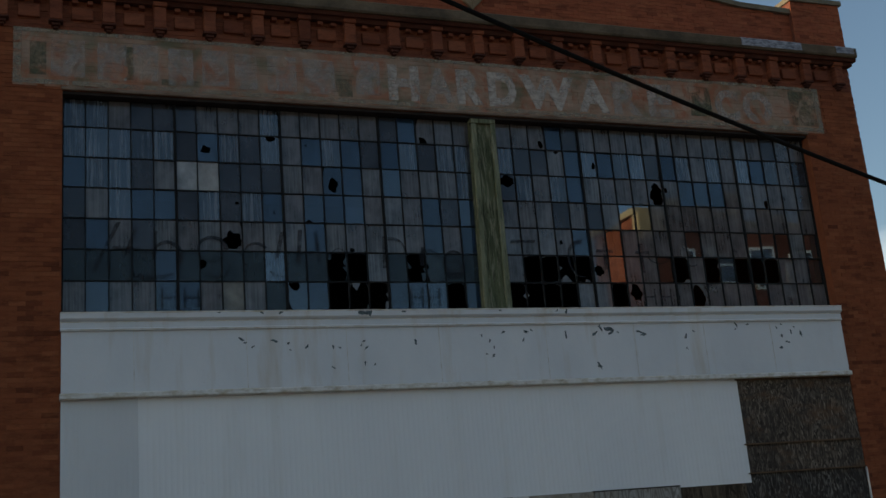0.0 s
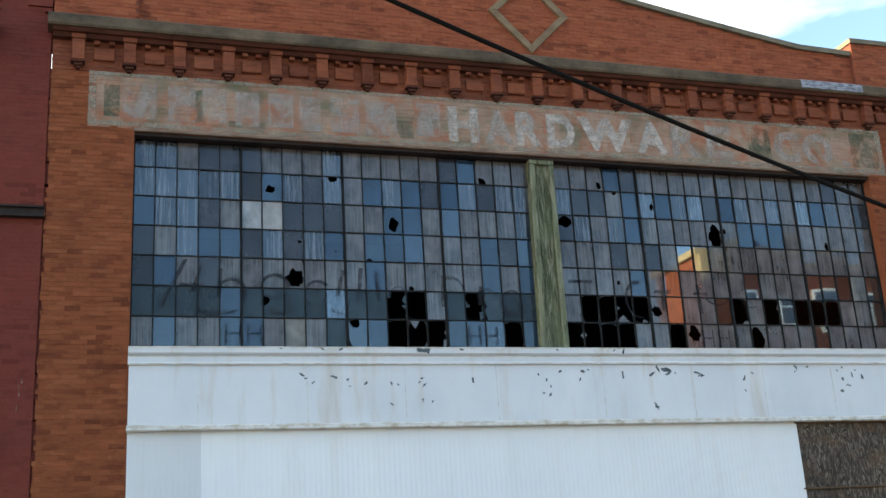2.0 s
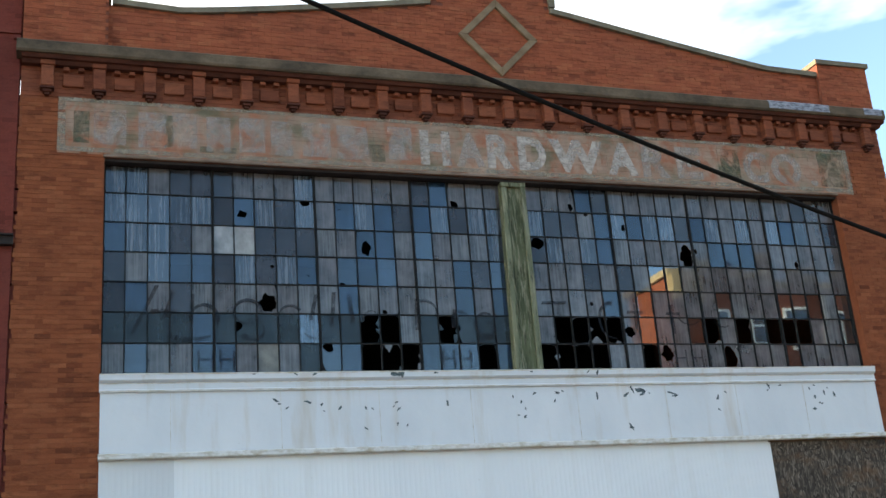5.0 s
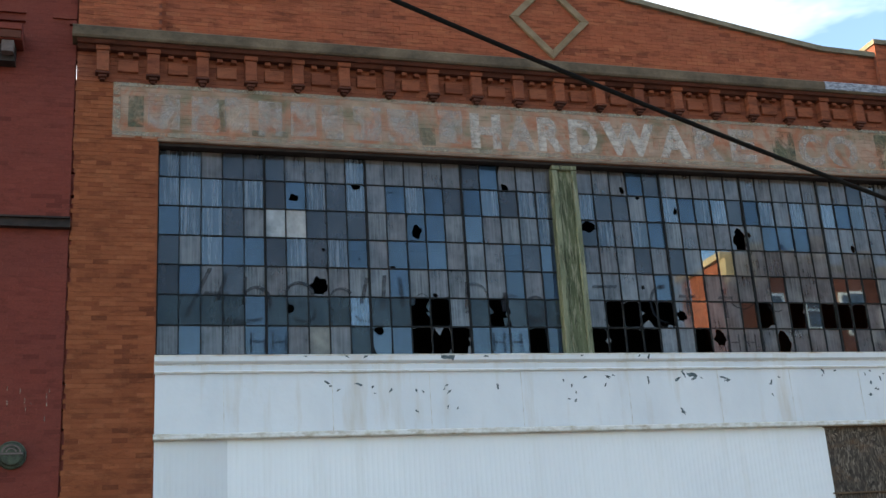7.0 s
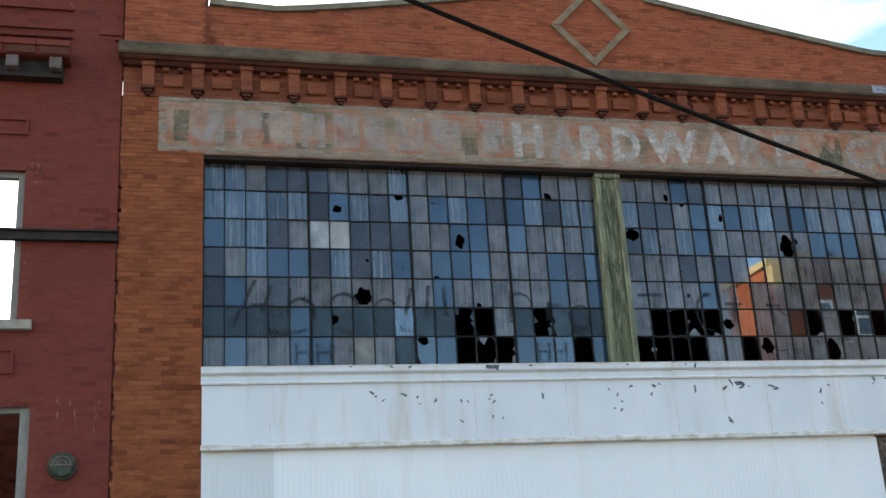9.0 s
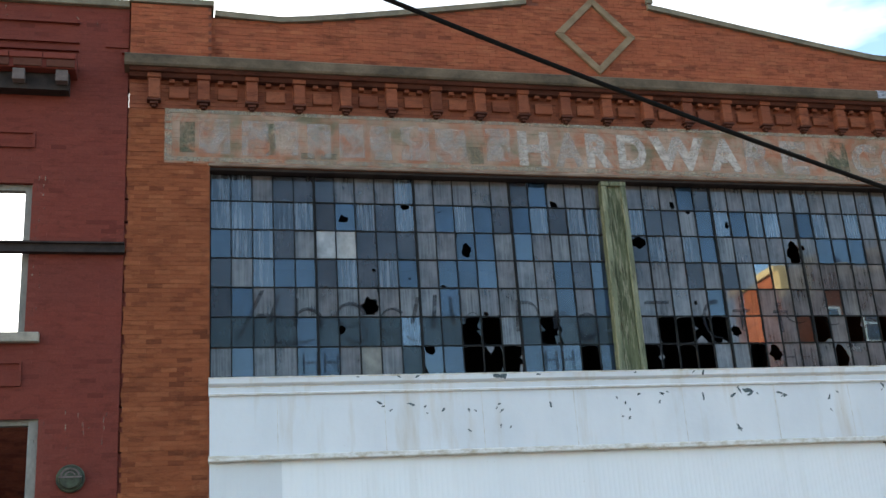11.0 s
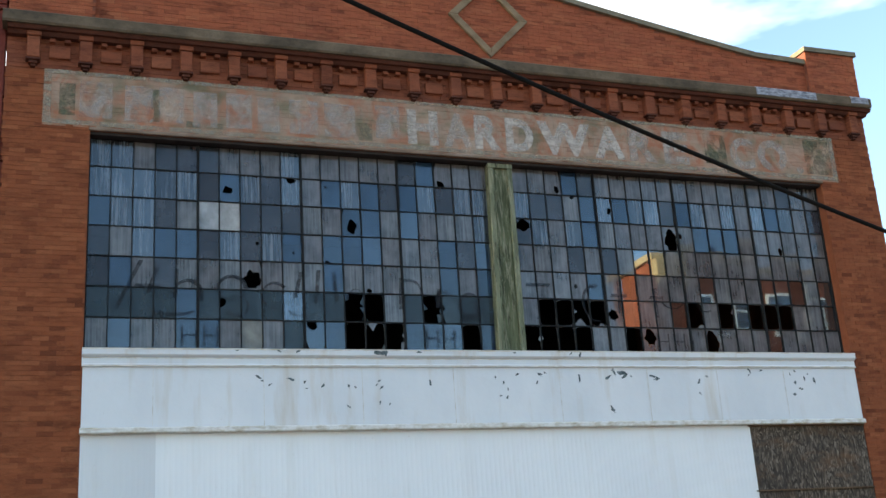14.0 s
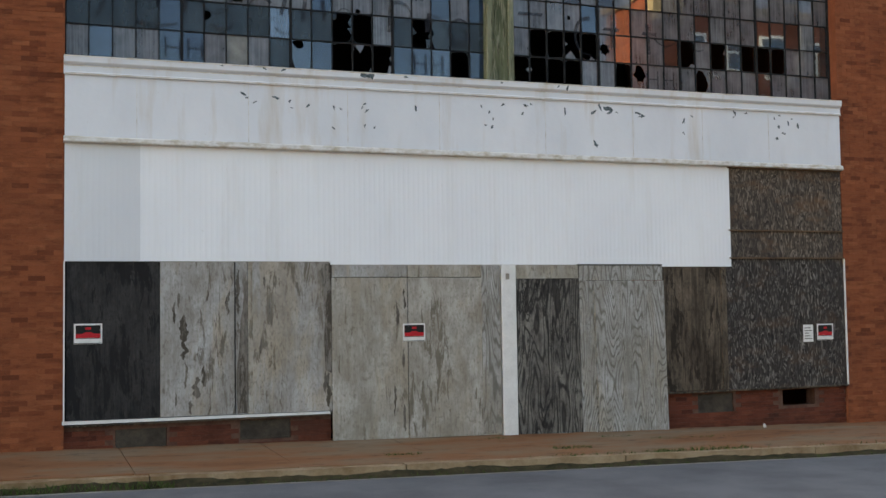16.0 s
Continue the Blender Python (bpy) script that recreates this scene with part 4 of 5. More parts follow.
def arc(x, z, rx, rz, a0, a1, w=0.055):
    """A bent stroke: part of an oval."""
    n = max(6, int(abs(a1 - a0) / 18))
    inner, outer = [], []
    for k in range(n + 1):
        a = radians(a0 + (a1 - a0) * k / n)
        q = w * (0.35 + 0.25 * math.sin(2.3 * k / n + x))
        inner.append(((rx - q) * math.cos(a), (rz - q) * math.sin(a)))
        outer.append(((rx + q) * math.cos(a), (rz + q) * math.sin(a)))
    part("stroke", Build().strip(inner, outer, 0, 0.002), SPRAY, spray, at=pose(x, GLASS_Y - 0.028, z))


for x, z, h, lean in ((0.42, 5.98, 0.72, 0.34), (0.86, 6.22, 0.42, 0.14), (1.24, 6.16, 0.42, 0.02), (2.98, 6.20, 0.40, 0.10), (3.30, 6.12, 0.52, 0.05),
                      (3.62, 6.16, 0.46, -0.04), (4.62, 6.06, 0.50, 0.03), (5.22, 6.10, 0.30, 0.04), (8.40, 6.08, 0.44, 0.02), (9.10, 6.02, 0.50, -0.03)):
    stroke(x, z, 0.06, h, lean)
for x, z, rx, rz, a0, a1 in ((1.42, 6.20, 0.20, 0.22, -20, 190), (2.05, 6.32, 0.20, 0.18, 0, 350), (2.12, 6.06, 0.17, 0.15, -150, 120), (2.68, 6.22, 0.19, 0.20, 40, 320),
                             (1.20, 5.98, 0.30, 0.07, 190, 350), (3.10, 6.02, 0.22, 0.10, 190, 340), (3.92, 6.16, 0.14, 0.20, 10, 170), (4.76, 6.36, 0.20, 0.17, -80, 110),
                             (5.36, 6.20, 0.15, 0.16, 0, 180), (5.76, 6.16, 0.17, 0.18, 30, 300), (5.74, 6.06, 0.16, 0.14, -160, 80), (7.98, 6.24, 0.24, 0.30, 80, 280),
                             (9.42, 6.34, 0.22, 0.16, 200, 340), (10.05, 6.36, 0.20, 0.22, 160, 300)):
    arc(x, z, rx, rz, a0, a1)
for x, z, w in ((0.84, 6.30, 0.36), (6.95, 6.50, 0.42), (8.40, 6.36, 0.30), (9.10, 6.34, 0.26)):
    stroke(x, z, w, 0.05, 0.02)
for x0, wide in ((1.34, 0.5), (5.02, 0.45), (9.05, 0.5)):
    for q in (0.0, 0.4, 0.62, 1.0):
        stroke(x0 + q * wide, 5.46, 0.028, 0.29, 0)
    stroke(x0 + 0.2 * wide, 5.60, 0.2, 0.026, 0)
    stroke(x0 + 0.8 * wide, 5.60, 0.16, 0.026, 0)

# room behind the windows and boards, its darkness put into near-black surfaces
room = tagged(new("wall_back"), "bare interior walls coloured near black for the unlit room", "interior", kind="structure")
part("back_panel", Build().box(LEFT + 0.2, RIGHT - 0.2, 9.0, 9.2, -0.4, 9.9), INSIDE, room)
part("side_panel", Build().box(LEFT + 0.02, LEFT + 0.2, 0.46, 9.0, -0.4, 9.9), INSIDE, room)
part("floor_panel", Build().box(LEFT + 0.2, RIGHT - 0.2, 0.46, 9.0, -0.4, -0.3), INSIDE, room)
tagged(part("ceiling", Build().box(LEFT + 0.02, RIGHT - 0.02, 0.455, 9.2, 9.9, 10.0), INSIDE), "ceiling coloured near black for the unlit room", "ceiling", kind="structure")
side = tagged(new("wall_side"), "plain brick side wall of the building", "brick wall", kind="structure")
part("side_core", Build().box(RIGHT - 0.19, RIGHT - 0.005, 0.455, 16.0, -0.6, 10.2), MORTAR, side)

# ---- white metal fascia ----
band = tagged(new("metal_fascia"), "white painted sheet-metal fascia with peeling chips and rust runs", "fascia")
part("fascia_sheet", Build().box(0.0, 12.68, -0.085, 0.05, 4.235, 5.24), WHITE_BAND, band)
SAG = pose(0.019, 0, -0.035, 0, -0.2, 0)
part("crown", Build().extrude_x([(0.10, 5.20), (-0.088, 5.12), (-0.112, 5.12), (-0.118, 5.15), (-0.10, 5.16), (-0.10, 5.25), (-0.125, 5.262), (-0.15, 5.285), (-0.155, 5.372), (0.10, 5.385)], -0.015, 12.69), WHITE_BAND, band, "moulded crown with rust stains", at=SAG)
part("crown_edge", Build().box(-0.012, 12.687, -0.160, -0.1555, 5.352, 5.37), RUST_EDGE, band, at=SAG)
part("crown_edge", Build().box(0.0, 12.68, -0.1215, -0.1185, 5.125, 5.142), RUST_EDGE, band, at=SAG)
part("crown_edge", Build().box(0.0, 12.68, -0.104, -0.1005, 5.236, 5.248), RUST_EDGE, band, at=SAG)
part("drip_edge", Build().extrude_x([(0.03, 4.15), (-0.10, 4.15), (-0.115, 4.165), (-0.11, 4.215), (-0.088, 4.232), (0.03, 4.232)], -0.015, 12.71), RUST_EDGE, band, "rust-stained drip edge", at=pose(0, 0, 0.032))
for x in (0.92, 2.44, 3.88, 5.3, 7.05, 8.6, 9.9, 11.2):
    part("seam", Build().box(x, x + 0.006, -0.088, -0.085, 4.235, 5.09), RUST_EDGE, band)


def flake(x, z, size, seed):
    r, n = random.Random(seed), 9
    a0 = r.uniform(0, 3.1)
    pts = []
    for k in range(n):
        a = 2 * math.pi * k / n
        q = size * r.uniform(0.35, 1.25)
        u, v = q * math.cos(a), 0.45 * q * math.sin(a)
        pts.append((x + u * math.cos(a0) - v * math.sin(a0), z + u * math.sin(a0) + v * math.cos(a0)))
    return Build().prism(pts, -0.0885, -0.083)


CHIPS = ((2.37, 4.95), (2.53, 4.84), (2.83, 4.92), (3.03, 4.88), (3.3, 4.84), (3.68, 4.82), (3.67, 4.52), (4.1, 4.84), (4.17, 4.8), (4.14, 4.58), (4.93, 4.88),
         (6.11, 4.87), (6.17, 4.77), (6.15, 4.64), (6.34, 5.0), (6.72, 5.0), (6.67, 4.88), (7.4, 4.96), (7.9, 4.96), (8.02, 5.04), (8.15, 5.03), (8.2, 4.98),
         (8.78, 4.94), (8.71, 4.98), (7.93, 4.45), (9.55, 4.89), (9.54, 4.7), (10.54, 5.07), (10.76, 5.08), (11.33, 5.02), (11.41, 4.88), (11.49, 4.78), (11.37, 4.68), (11.61, 4.95), (11.81, 4.92))
for k, (x, z) in enumerate(CHIPS):
    big = 0.085 if 7.85 < x < 8.8 else 0.05
    part("paint_chip", flake(x, z, rng.uniform(0.6, 1.1) * big, k), CHIP, band)
    if k % 2:
        part("paint_chip", flake(x + rng.uniform(-0.16, 0.16), z + rng.uniform(-0.12, 0.12), 0.03, 90 + k), CHIP, band)
for x, s in ((2.65, 0.04), (2.94, 0.05), (4.10, 0.09), (4.22, 0.11), (4.75, 0.04), (2.06, 0.035), (7.26, 0.04), (7.42, 0.05), (6.3, 0.035)):
    f = flake(x, 0, s, int(x * 100))
    part("paint_chip", f, CHIP, band, at=pose(0, -0.0685 + 0.001, 5.32))

# ---- ribbed white metal ----
ribbed = tagged(new("ribbed_metal_cladding"), "white ribbed metal sheeting over the shopfront", "metal cladding")


def ribs(x0, x1, z0, z1):
    pitch, b = 0.0762, Build()
    line, x = [], x0
    while x < x1 - 0.02:
        line += [(x, 0.0), (x + 0.030, 0.0), (x + 0.042, -0.0017), (x + 0.060, -0.0017)]
        x += pitch
    line.append((x1, 0.0))
    n = len(line)
    for z in (z0, z1):
        b.v += [(p, -0.012 + q, z) for p, q in line] + [(p, 0.002 + q, z) for p, q in line]
    for k in range(n - 1):
        b.f += [(k, k + 1, 2 * n + k + 1, 2 * n + k), (n + k + 1, n + k, 3 * n + k, 3 * n + k + 1), (k + 1, k, n + k, n + k + 1)]
    return b


EDGES = [0.0, 0.95, 1.865, 2.78, 3.62, 4.53, 5.45, 6.36, 7.28, 8.19, 9.10, 9.77, 10.40]
for k in range(12):
    low = 2.60 if k < 4 else (2.555 if k < 10 else 2.525)
    a, b = EDGES[k], EDGES[k + 1]
    part("sheet", ribs(a, b, low, 4.205), GREY_RIB if k == 0 else WHITE_RIB, ribbed, at=pose(0, 0.002 * (k % 2), 0))
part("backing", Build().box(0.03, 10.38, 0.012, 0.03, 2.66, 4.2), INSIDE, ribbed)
part("corner_tab", Build().box(10.235, 10.38, -0.004, 0.01, 2.63, 2.72), WHITE_RIB, ribbed)

# ---- boards over the shopfront ----


def board(name, label, material, corners, y, thick=0.019, category="board", group="boards over the shopfront", warp=0.0):
    """A sheet by its corners in x and z: bottom left, bottom right, top right, top left."""
    ob = thing(name, label, category, group)
    part("sheet", Build().prism(list(corners), y, y + thick), material, ob, bevel=0.003)
    return ob


def peel(parent, x0, x1, z0, z1, y, seed):
    """A long patch with ragged edges where the face of the plywood has come away."""
    r, n = random.Random(seed), max(8, int((z1 - z0) / 0.022))
    a, b, drift, left, right = [], [], 0.0, 0.7, 0.7
    for k in range(n + 1):
        u = k / n
        taper = min(1.0, 5.0 * u + 0.12, 5.0 * (1 - u) + 0.12)
        drift = 0.7 * drift + 0.3 * r.uniform(-1, 1)
        mid, half = (x0 + x1) / 2 + 0.55 * (x1 - x0) * drift, (x1 - x0) / 2 * taper
        left, right = 0.72 * left + 0.28 * r.uniform(-0.3, 1.6), 0.72 * right + 0.28 * r.uniform(-0.3, 1.6)
        a.append((mid - half * max(0.06, left), z0 + u * (z1 - z0)))
        b.append((mid + half * max(0.06, right), z0 + u * (z1 - z0)))
    part("peeled_patch", Build().strip(a, b, y, y + 0.0015), PEELED, parent)


def rect(x0, x1, z0, z1):
    return ((x0, z0), (x1, z0), (x1, z1), (x0, z1))


board("plywood_board", "blackened plywood sheet beside the brick pier", PLY_DARK, ((0.03, 0.50), (1.235, 0.488), (1.235, 2.60), (0.03, 2.607)), 0.004)
p2 = board("plywood_board", "grey scuffed plywood sheet with a dark batten", PLY_GREY, ((1.24, 0.49), (2.43, 0.478), (2.43, 2.60), (1.24, 2.60)), 0.002)
part("batten", Build().box(2.245, 2.26, -0.010, 0.0, 0.49, 2.59), PLY_DARK, p2)
part("bare_strip", Build().prism([(2.285, 0.49), (2.428, 0.49), (2.428, 2.35), (2.39, 2.30), (2.36, 1.92), (2.33, 1.80), (2.31, 1.40), (2.27, 1.05)], -0.003, -0.001), PEELED, p2)
peel(p2, 2.27, 2.34, 1.85, 2.50, -0.002, 12)
for x, z, w, h, sd in ((1.50, 1.25, 0.13, 0.62, 1), (1.40, 1.75, 0.05, 0.30, 2), (1.47, 1.95, 0.04, 0.22, 3), (1.55, 0.85, 0.05, 0.38, 4), (1.66, 0.72, 0.12, 0.30, 5), (1.78, 0.90, 0.06, 0.26, 6),
                       (1.62, 0.50, 0.07, 0.2, 7), (2.12, 1.85, 0.07, 0.34, 8), (2.18, 2.25, 0.05, 0.24, 9), (1.85, 2.05, 0.04, 0.16, 10), (1.43, 0.62, 0.03, 0.2, 14)):
    peel(p2, x, x + w, z, z + h, -0.002, sd)
p3 = board("plywood_board", "pale grey plywood sheet with black stained edge", PLY_GREY, ((2.435, 0.478), (3.634, 0.468), (3.634, 2.602), (2.435, 2.60)), 0.0)
for x, z, w, h, sd in ((3.47, 2.22, 0.12, 0.30, 22), (3.53, 0.52, 0.10, 0.50, 23), (3.50, 0.72, 0.05, 0.32, 24), (2.60, 1.30, 0.03, 0.25, 25), (2.72, 1.85, 0.03, 0.2, 26), (2.66, 2.20, 0.025, 0.2, 27)):
    peel(p3, x, x + w, z, z + h, -0.004, sd)
part("bare_strip", Build().prism([(3.54, 1.05), (3.632, 1.0), (3.632, 2.58), (3.50, 2.56), (3.53, 2.36), (3.51, 2.2), (3.55, 1.95), (3.52, 1.5)], -0.0055, -0.0045), PEELED, p3)
part("bare_edge", Build().box(2.437, 2.50, -0.0025, 0.0, 0.50, 2.595), PLY_TAN, p3)
tr = thing("board_trim", "thin white painted trim around the plywood", "trim")
part("strip", Build().prism([(-0.009, 0.455), (0.009, 0.455), (0.009, 2.60), (-0.009, 2.60)], -0.022, 0.018), WHITE_TRIM, tr)
part("strip", Build().prism([(-0.02, 0.445), (3.60, 0.43), (3.60, 0.462), (-0.02, 0.49)], -0.024, 0.018), WHITE_TRIM, tr)
d1 = board("plywood_door_board", "tall weathered grey plywood sheet reaching the sidewalk", PLY_TAN, ((3.635, 0.045), (4.775, 0.02), (4.775, 2.365), (3.635, 2.37)), -0.03)
part("header_strip", Build().box(3.64, 4.775, -0.028, -0.010, 2.378, 2.555), PLY_GREY, d1)
for x, z, w, h, sd in ((4.54, 0.35, 0.05, 0.45, 31), (4.68, 1.05, 0.05, 0.30, 32), (4.58, 1.65, 0.06, 0.40, 33), (4.69, 0.12, 0.05, 0.4, 34), (4.70, 1.9, 0.05, 0.3, 35)):
    peel(d1, x, x + w, z, z + h, -0.032, sd)
d2 = board("plywood_door_board", "tall weathered tan plywood sheet with a worn edge", PLY_TAN, ((4.785, 0.02), (6.265, -0.005), (6.265, 2.36), (4.785, 2.365)), -0.034)
part("header_strip", Build().box(4.785, 6.265, -0.030, -0.010, 2.372, 2.555), PLY_TAN, d2)
part("edge_strip", Build().box(5.955, 6.25, -0.042, -0.035, 0.02, 2.55), PLY_GRAIN, d2)
post = thing("door_post", "white painted square post between the boards", "post")
part("shaft", Build().box(6.278, 6.522, -0.05, 0.06, -0.025, 2.558), WHITE_TRIM, post, bevel=0.008)
part("bracket_plate", Build().box(6.35, 6.41, -0.056, -0.05, 2.33, 2.42), GREY_WOOD, post)
part("base_shoe", Build().box(6.30, 6.51, -0.058, -0.05, -0.02, 0.14), WHITE_TRIM, post)
d3 = board("plywood_door_board", "soot-black open-grain plywood sheet beside the post", PLY_SOOT, ((6.535, -0.03), (7.62, -0.045), (7.60, 2.33), (6.535, 2.34)), -0.036)
part("header_strip", Build().box(6.53, 7.595, -0.028, -0.010, 2.342, 2.55), PLY_TAN, d3)
part("edge_trim", Build().prism([(6.54, -0.036), (7.905, -0.058), (7.905, -0.046), (6.54, -0.024)], -0.046, -0.037), WHITE_TRIM, d3)
d4 = board("plywood_door_board", "narrow strip of weathered grey plywood", PLY_GRAIN, ((7.625, -0.05), (7.92, -0.055), (7.86, 2.30), (7.605, 2.31)), -0.030)
d5 = board("plywood_door_board", "leaning grey plywood sheet with bold wavy grain", PLY_GRAIN, ((7.90, -0.065), (9.145, -0.088), (9.11, 2.30), (7.845, 2.305)), -0.062)
part("header_strip", Build().box(7.61, 9.105, -0.03, -0.010, 2.308, 2.545), PLY_GRAIN, d5)
part("top_rail", Build().box(7.58, 9.10, -0.04, -0.012, 2.546, 2.562), PLY_DARK, d5)
board("plywood_board", "dark brown stained plywood sheet", PLY_BROWN, ((9.15, 0.515), (10.23, 0.515), (10.23, 2.52), (9.13, 2.53)), 0.0)
board("plywood_board", "narrow brown plywood strip beside the strand board", PLY_BROWN, ((10.235, 0.515), (10.335, 0.515), (10.335, 2.64), (10.235, 2.62)), -0.008)
board("strand_board", "dark weathered strand board nailed over the window", OSB, ((10.34, 0.512), (12.72, 0.50), (12.72, 2.655), (10.34, 2.66)), 0.0)
board("strand_board", "narrow strip of weathered strand board", OSB_BROWN, rect(10.36, 12.735, 2.675, 3.12), 0.002)
board("strand_board", "weathered strand board under the fascia", OSB_BROWN, rect(10.40, 12.735, 3.13, 4.20), 0.006)
lips = thing("board_ledges", "thin brown wooden ledges between strand boards", "ledge")
for z in (2.656, 3.116, 4.16):
    part("ledge", Build().box(10.405, 12.735, -0.034, 0.004, z, z + 0.022), LEDGE_WOOD, lips)
trr = thing("board_trim", "thin pale trim strip beside the strand board", "trim")
part("strip", Build().prism([(12.732, 0.50), (12.754, 0.50), (12.752, 2.66), (12.734, 2.66)], -0.02, 0.01), WHITE_TRIM, trr)
sillr = thing("board_sill", "rough dark sill under the boarded window", "sill")
part("plank", Build().box(9.15, 12.74, -0.03, 0.06, 0.478, 0.508), PLY_BROWN, sillr, bevel=0.005)
sills = thing("board_sill", "rough dark sill under the boarded window", "sill")
part("plank", Build().box(0.0, 3.62, -0.012, 0.06, 0.405, 0.428), PLY_BROWN, sills, bevel=0.004)


def notice(x0, z0, w, h, y, lean=0.0):
    """A small notice board: black head with red figure, red field and white foot with bars for its words."""
    ob = thing("warning_sign", "small black, red and white warning sign", "sign", "warning signs")
    ob.matrix_basis = pose(x0, y, z0, 0, lean, 0)
    part("plate", Build().box(0, w, 0, 0.004, 0, h), SIGN_WHITE, ob)
    m = 0.022
    part("red_field", Build().box(m, w - m, -0.002, 0.0, h * 0.30, h - m), SIGN_RED, ob)
    part("black_field", Build().prism([(m, h * 0.50), (w * 0.30, h * 0.51), (w * 0.40, h * 0.58), (w * 0.60, h * 0.58), (w * 0.70, h * 0.51), (w - m, h * 0.50), (w - m, h - m), (m, h - m)], -0.004, -0.002), SIGN_BLACK, ob)
    part("word_bar", Build().box(w * 0.40, w * 0.60, -0.0055, -0.004, h * 0.70, h * 0.82), SIGN_RED, ob)
    part("word_bar", Build().box(m, w - m, -0.002, 0.0, h * 0.26, h * 0.295), SIGN_BLACK, ob)
    part("rim", Build().box(0.004, w - 0.004, -0.002, 0.0, 0.004, 0.014), SIGN_BLACK, ob)
    return ob


notice(0.125, 1.50, 0.36, 0.27, -0.004)
notice(4.70, 1.425, 0.345, 0.265, -0.041)
notice(12.13, 1.27, 0.335, 0.28, -0.006)
paper = thing("paper_notice", "white paper notice with grey lines on strand board", "notice")
part("sheet", Build().box(11.845, 12.05, -0.004, -0.001, 1.25, 1.54), SIGN_WHITE, paper)
for k in range(5):
    part("word_bar", Build().box(11.87, 12.02 - 0.03 * (k % 3), -0.0055, -0.004, 1.30 + 0.045 * k, 1.312 + 0.045 * k), VENT, paper)

# brick plinth under the boards, with vents
plinth = tagged(new("wall_plinth"), "low dark red brick plinth under the boards", "brick wall", kind="structure")
for x0, x1, z1, holes in ((0.0, 3.63, 0.40, ((0.66, 1.33, 0.08, 0.345), (2.33, 3.04, 0.115, 0.385))), (9.14, OPEN_R, 0.476, ((9.78, 10.46, 0.13, 0.45), (11.44, 12.10, 0.19, 0.455)))):
    free = lambda a, b, p, q: not any(a < h1 and b > h0 and p < k1 - 0.02 and q > k0 + 0.02 for h0, h1, k0, k1 in holes)
    core = Build()
    edges = [x0] + [e for h in holes for e in h[:2]] + [x1]
    for k in range(0, len(edges) - 1):
        if k % 2 == 0:
            core.box(edges[k], edges[k + 1], 0.071, 0.30, -0.5, z1)
        else:
            h0, h1, k0, k1 = holes[k // 2]
            core.box(h0, h1, 0.071, 0.30, -0.5, k0)
            core.box(h0, h1, 0.071, 0.30, k1, max(z1, k1 + 0.01))
    part("plinth_core", core, PALE_MORTAR, plinth)
    bricks(plinth, x0, x1, -0.33, z1, BASE_BRICK, y=0.06, keep=free, singles=140, zone=lambda a, b, z: z > -0.25)
for x0, x1, z0, z1, n in ((0.665, 1.325, 0.085, 0.34, 1), (2.335, 3.035, 0.12, 0.38, 1), (9.785, 10.455, 0.135, 0.445, 1)):
    v = thing("vent_cover", "grey sheet vent cover in the brick plinth", "vent", "vents")
    part("plate", Build().box(x0, x1, 0.085, 0.11, z0, z1), VENT, v)
    part("rim", Build().box(x0, x1, 0.075, 0.085, z0, z0 + 0.02).box(x0, x1, 0.075, 0.085, z1 - 0.02, z1), VENT, v)

# rubbish at the wall's foot
cup = thing("paper_scrap", "small white paper scrap on the sidewalk", "litter")
part("scrap", Build().prism([(0, 0), (0.03, 0.003), (0.036, 0.04), (0.012, 0.065), (-0.006, 0.035)], -0.03, 0.0), SIGN_WHITE, cup, at=pose(10.75, -0.32, ground_z(10.75, -0.32) + 0.008, -12, 0, 15))

# ---- neighbouring red painted shell ----
NB_R = LEFT - 0.022
nb = tagged(new("wall_neighbour"), "dark red painted brick wall of a roofless neighbouring building", "brick wall", kind="structure")
WIN = (-4.9, -2.47, 6.02, 8.24)
DOOR = (-4.9, -2.23, 1.0, 4.86)
NBL, NBT = -7.5, 11.15
solid = ((NBL, WIN[0], -0.5, NBT), (WIN[1], NB_R, DOOR[3], NBT), (WIN[0], WIN[1], DOOR[3], WIN[2]), (WIN[0], WIN[1], WIN[3], NBT), (DOOR[1], NB_R, -0.5, DOOR[3]), (DOOR[0], DOOR[1], -0.5, DOOR[2]))
for x0, x1, z0, z1 in solid:
    part("wall_core", Build().box(x0, x1, 0.0088, 0.42, z0, z1), RED_MORTAR, nb)
clear = lambda a, b, p, q: not any(a < h[1] - 0.01 and b > h[0] + 0.01 and p < h[3] - 0.03 and q > h[2] + 0.03 for h in (WIN, DOOR))
bricks(nb, NBL, NB_R, -0.3, NBT - 0.04, RED_PAINT, keep=clear, y=0.007, depth=0.004, joint=0.002, uneven=0.3, singles=300, zone=lambda a, b, z: a > -3.4 and 4.4 < z < 9.5)
part("coping_stone", Build().box(NBL, NB_R, -0.07, 0.46, NBT, NBT + 0.12), COPING_GREY, nb, "grey coping stone", bevel=0.01)
part("brick_return", Build().box(NB_R - 0.34, NB_R - 0.005, -0.03, 0.01, 10.46, 10.54), RED_PAINT, nb)
part("brick_return", Build().box(NB_R - 0.10, NB_R - 0.004, -0.06, 0.01, 10.36, 10.42), RED_PAINT, nb)
fill, low = Build(), -0.5
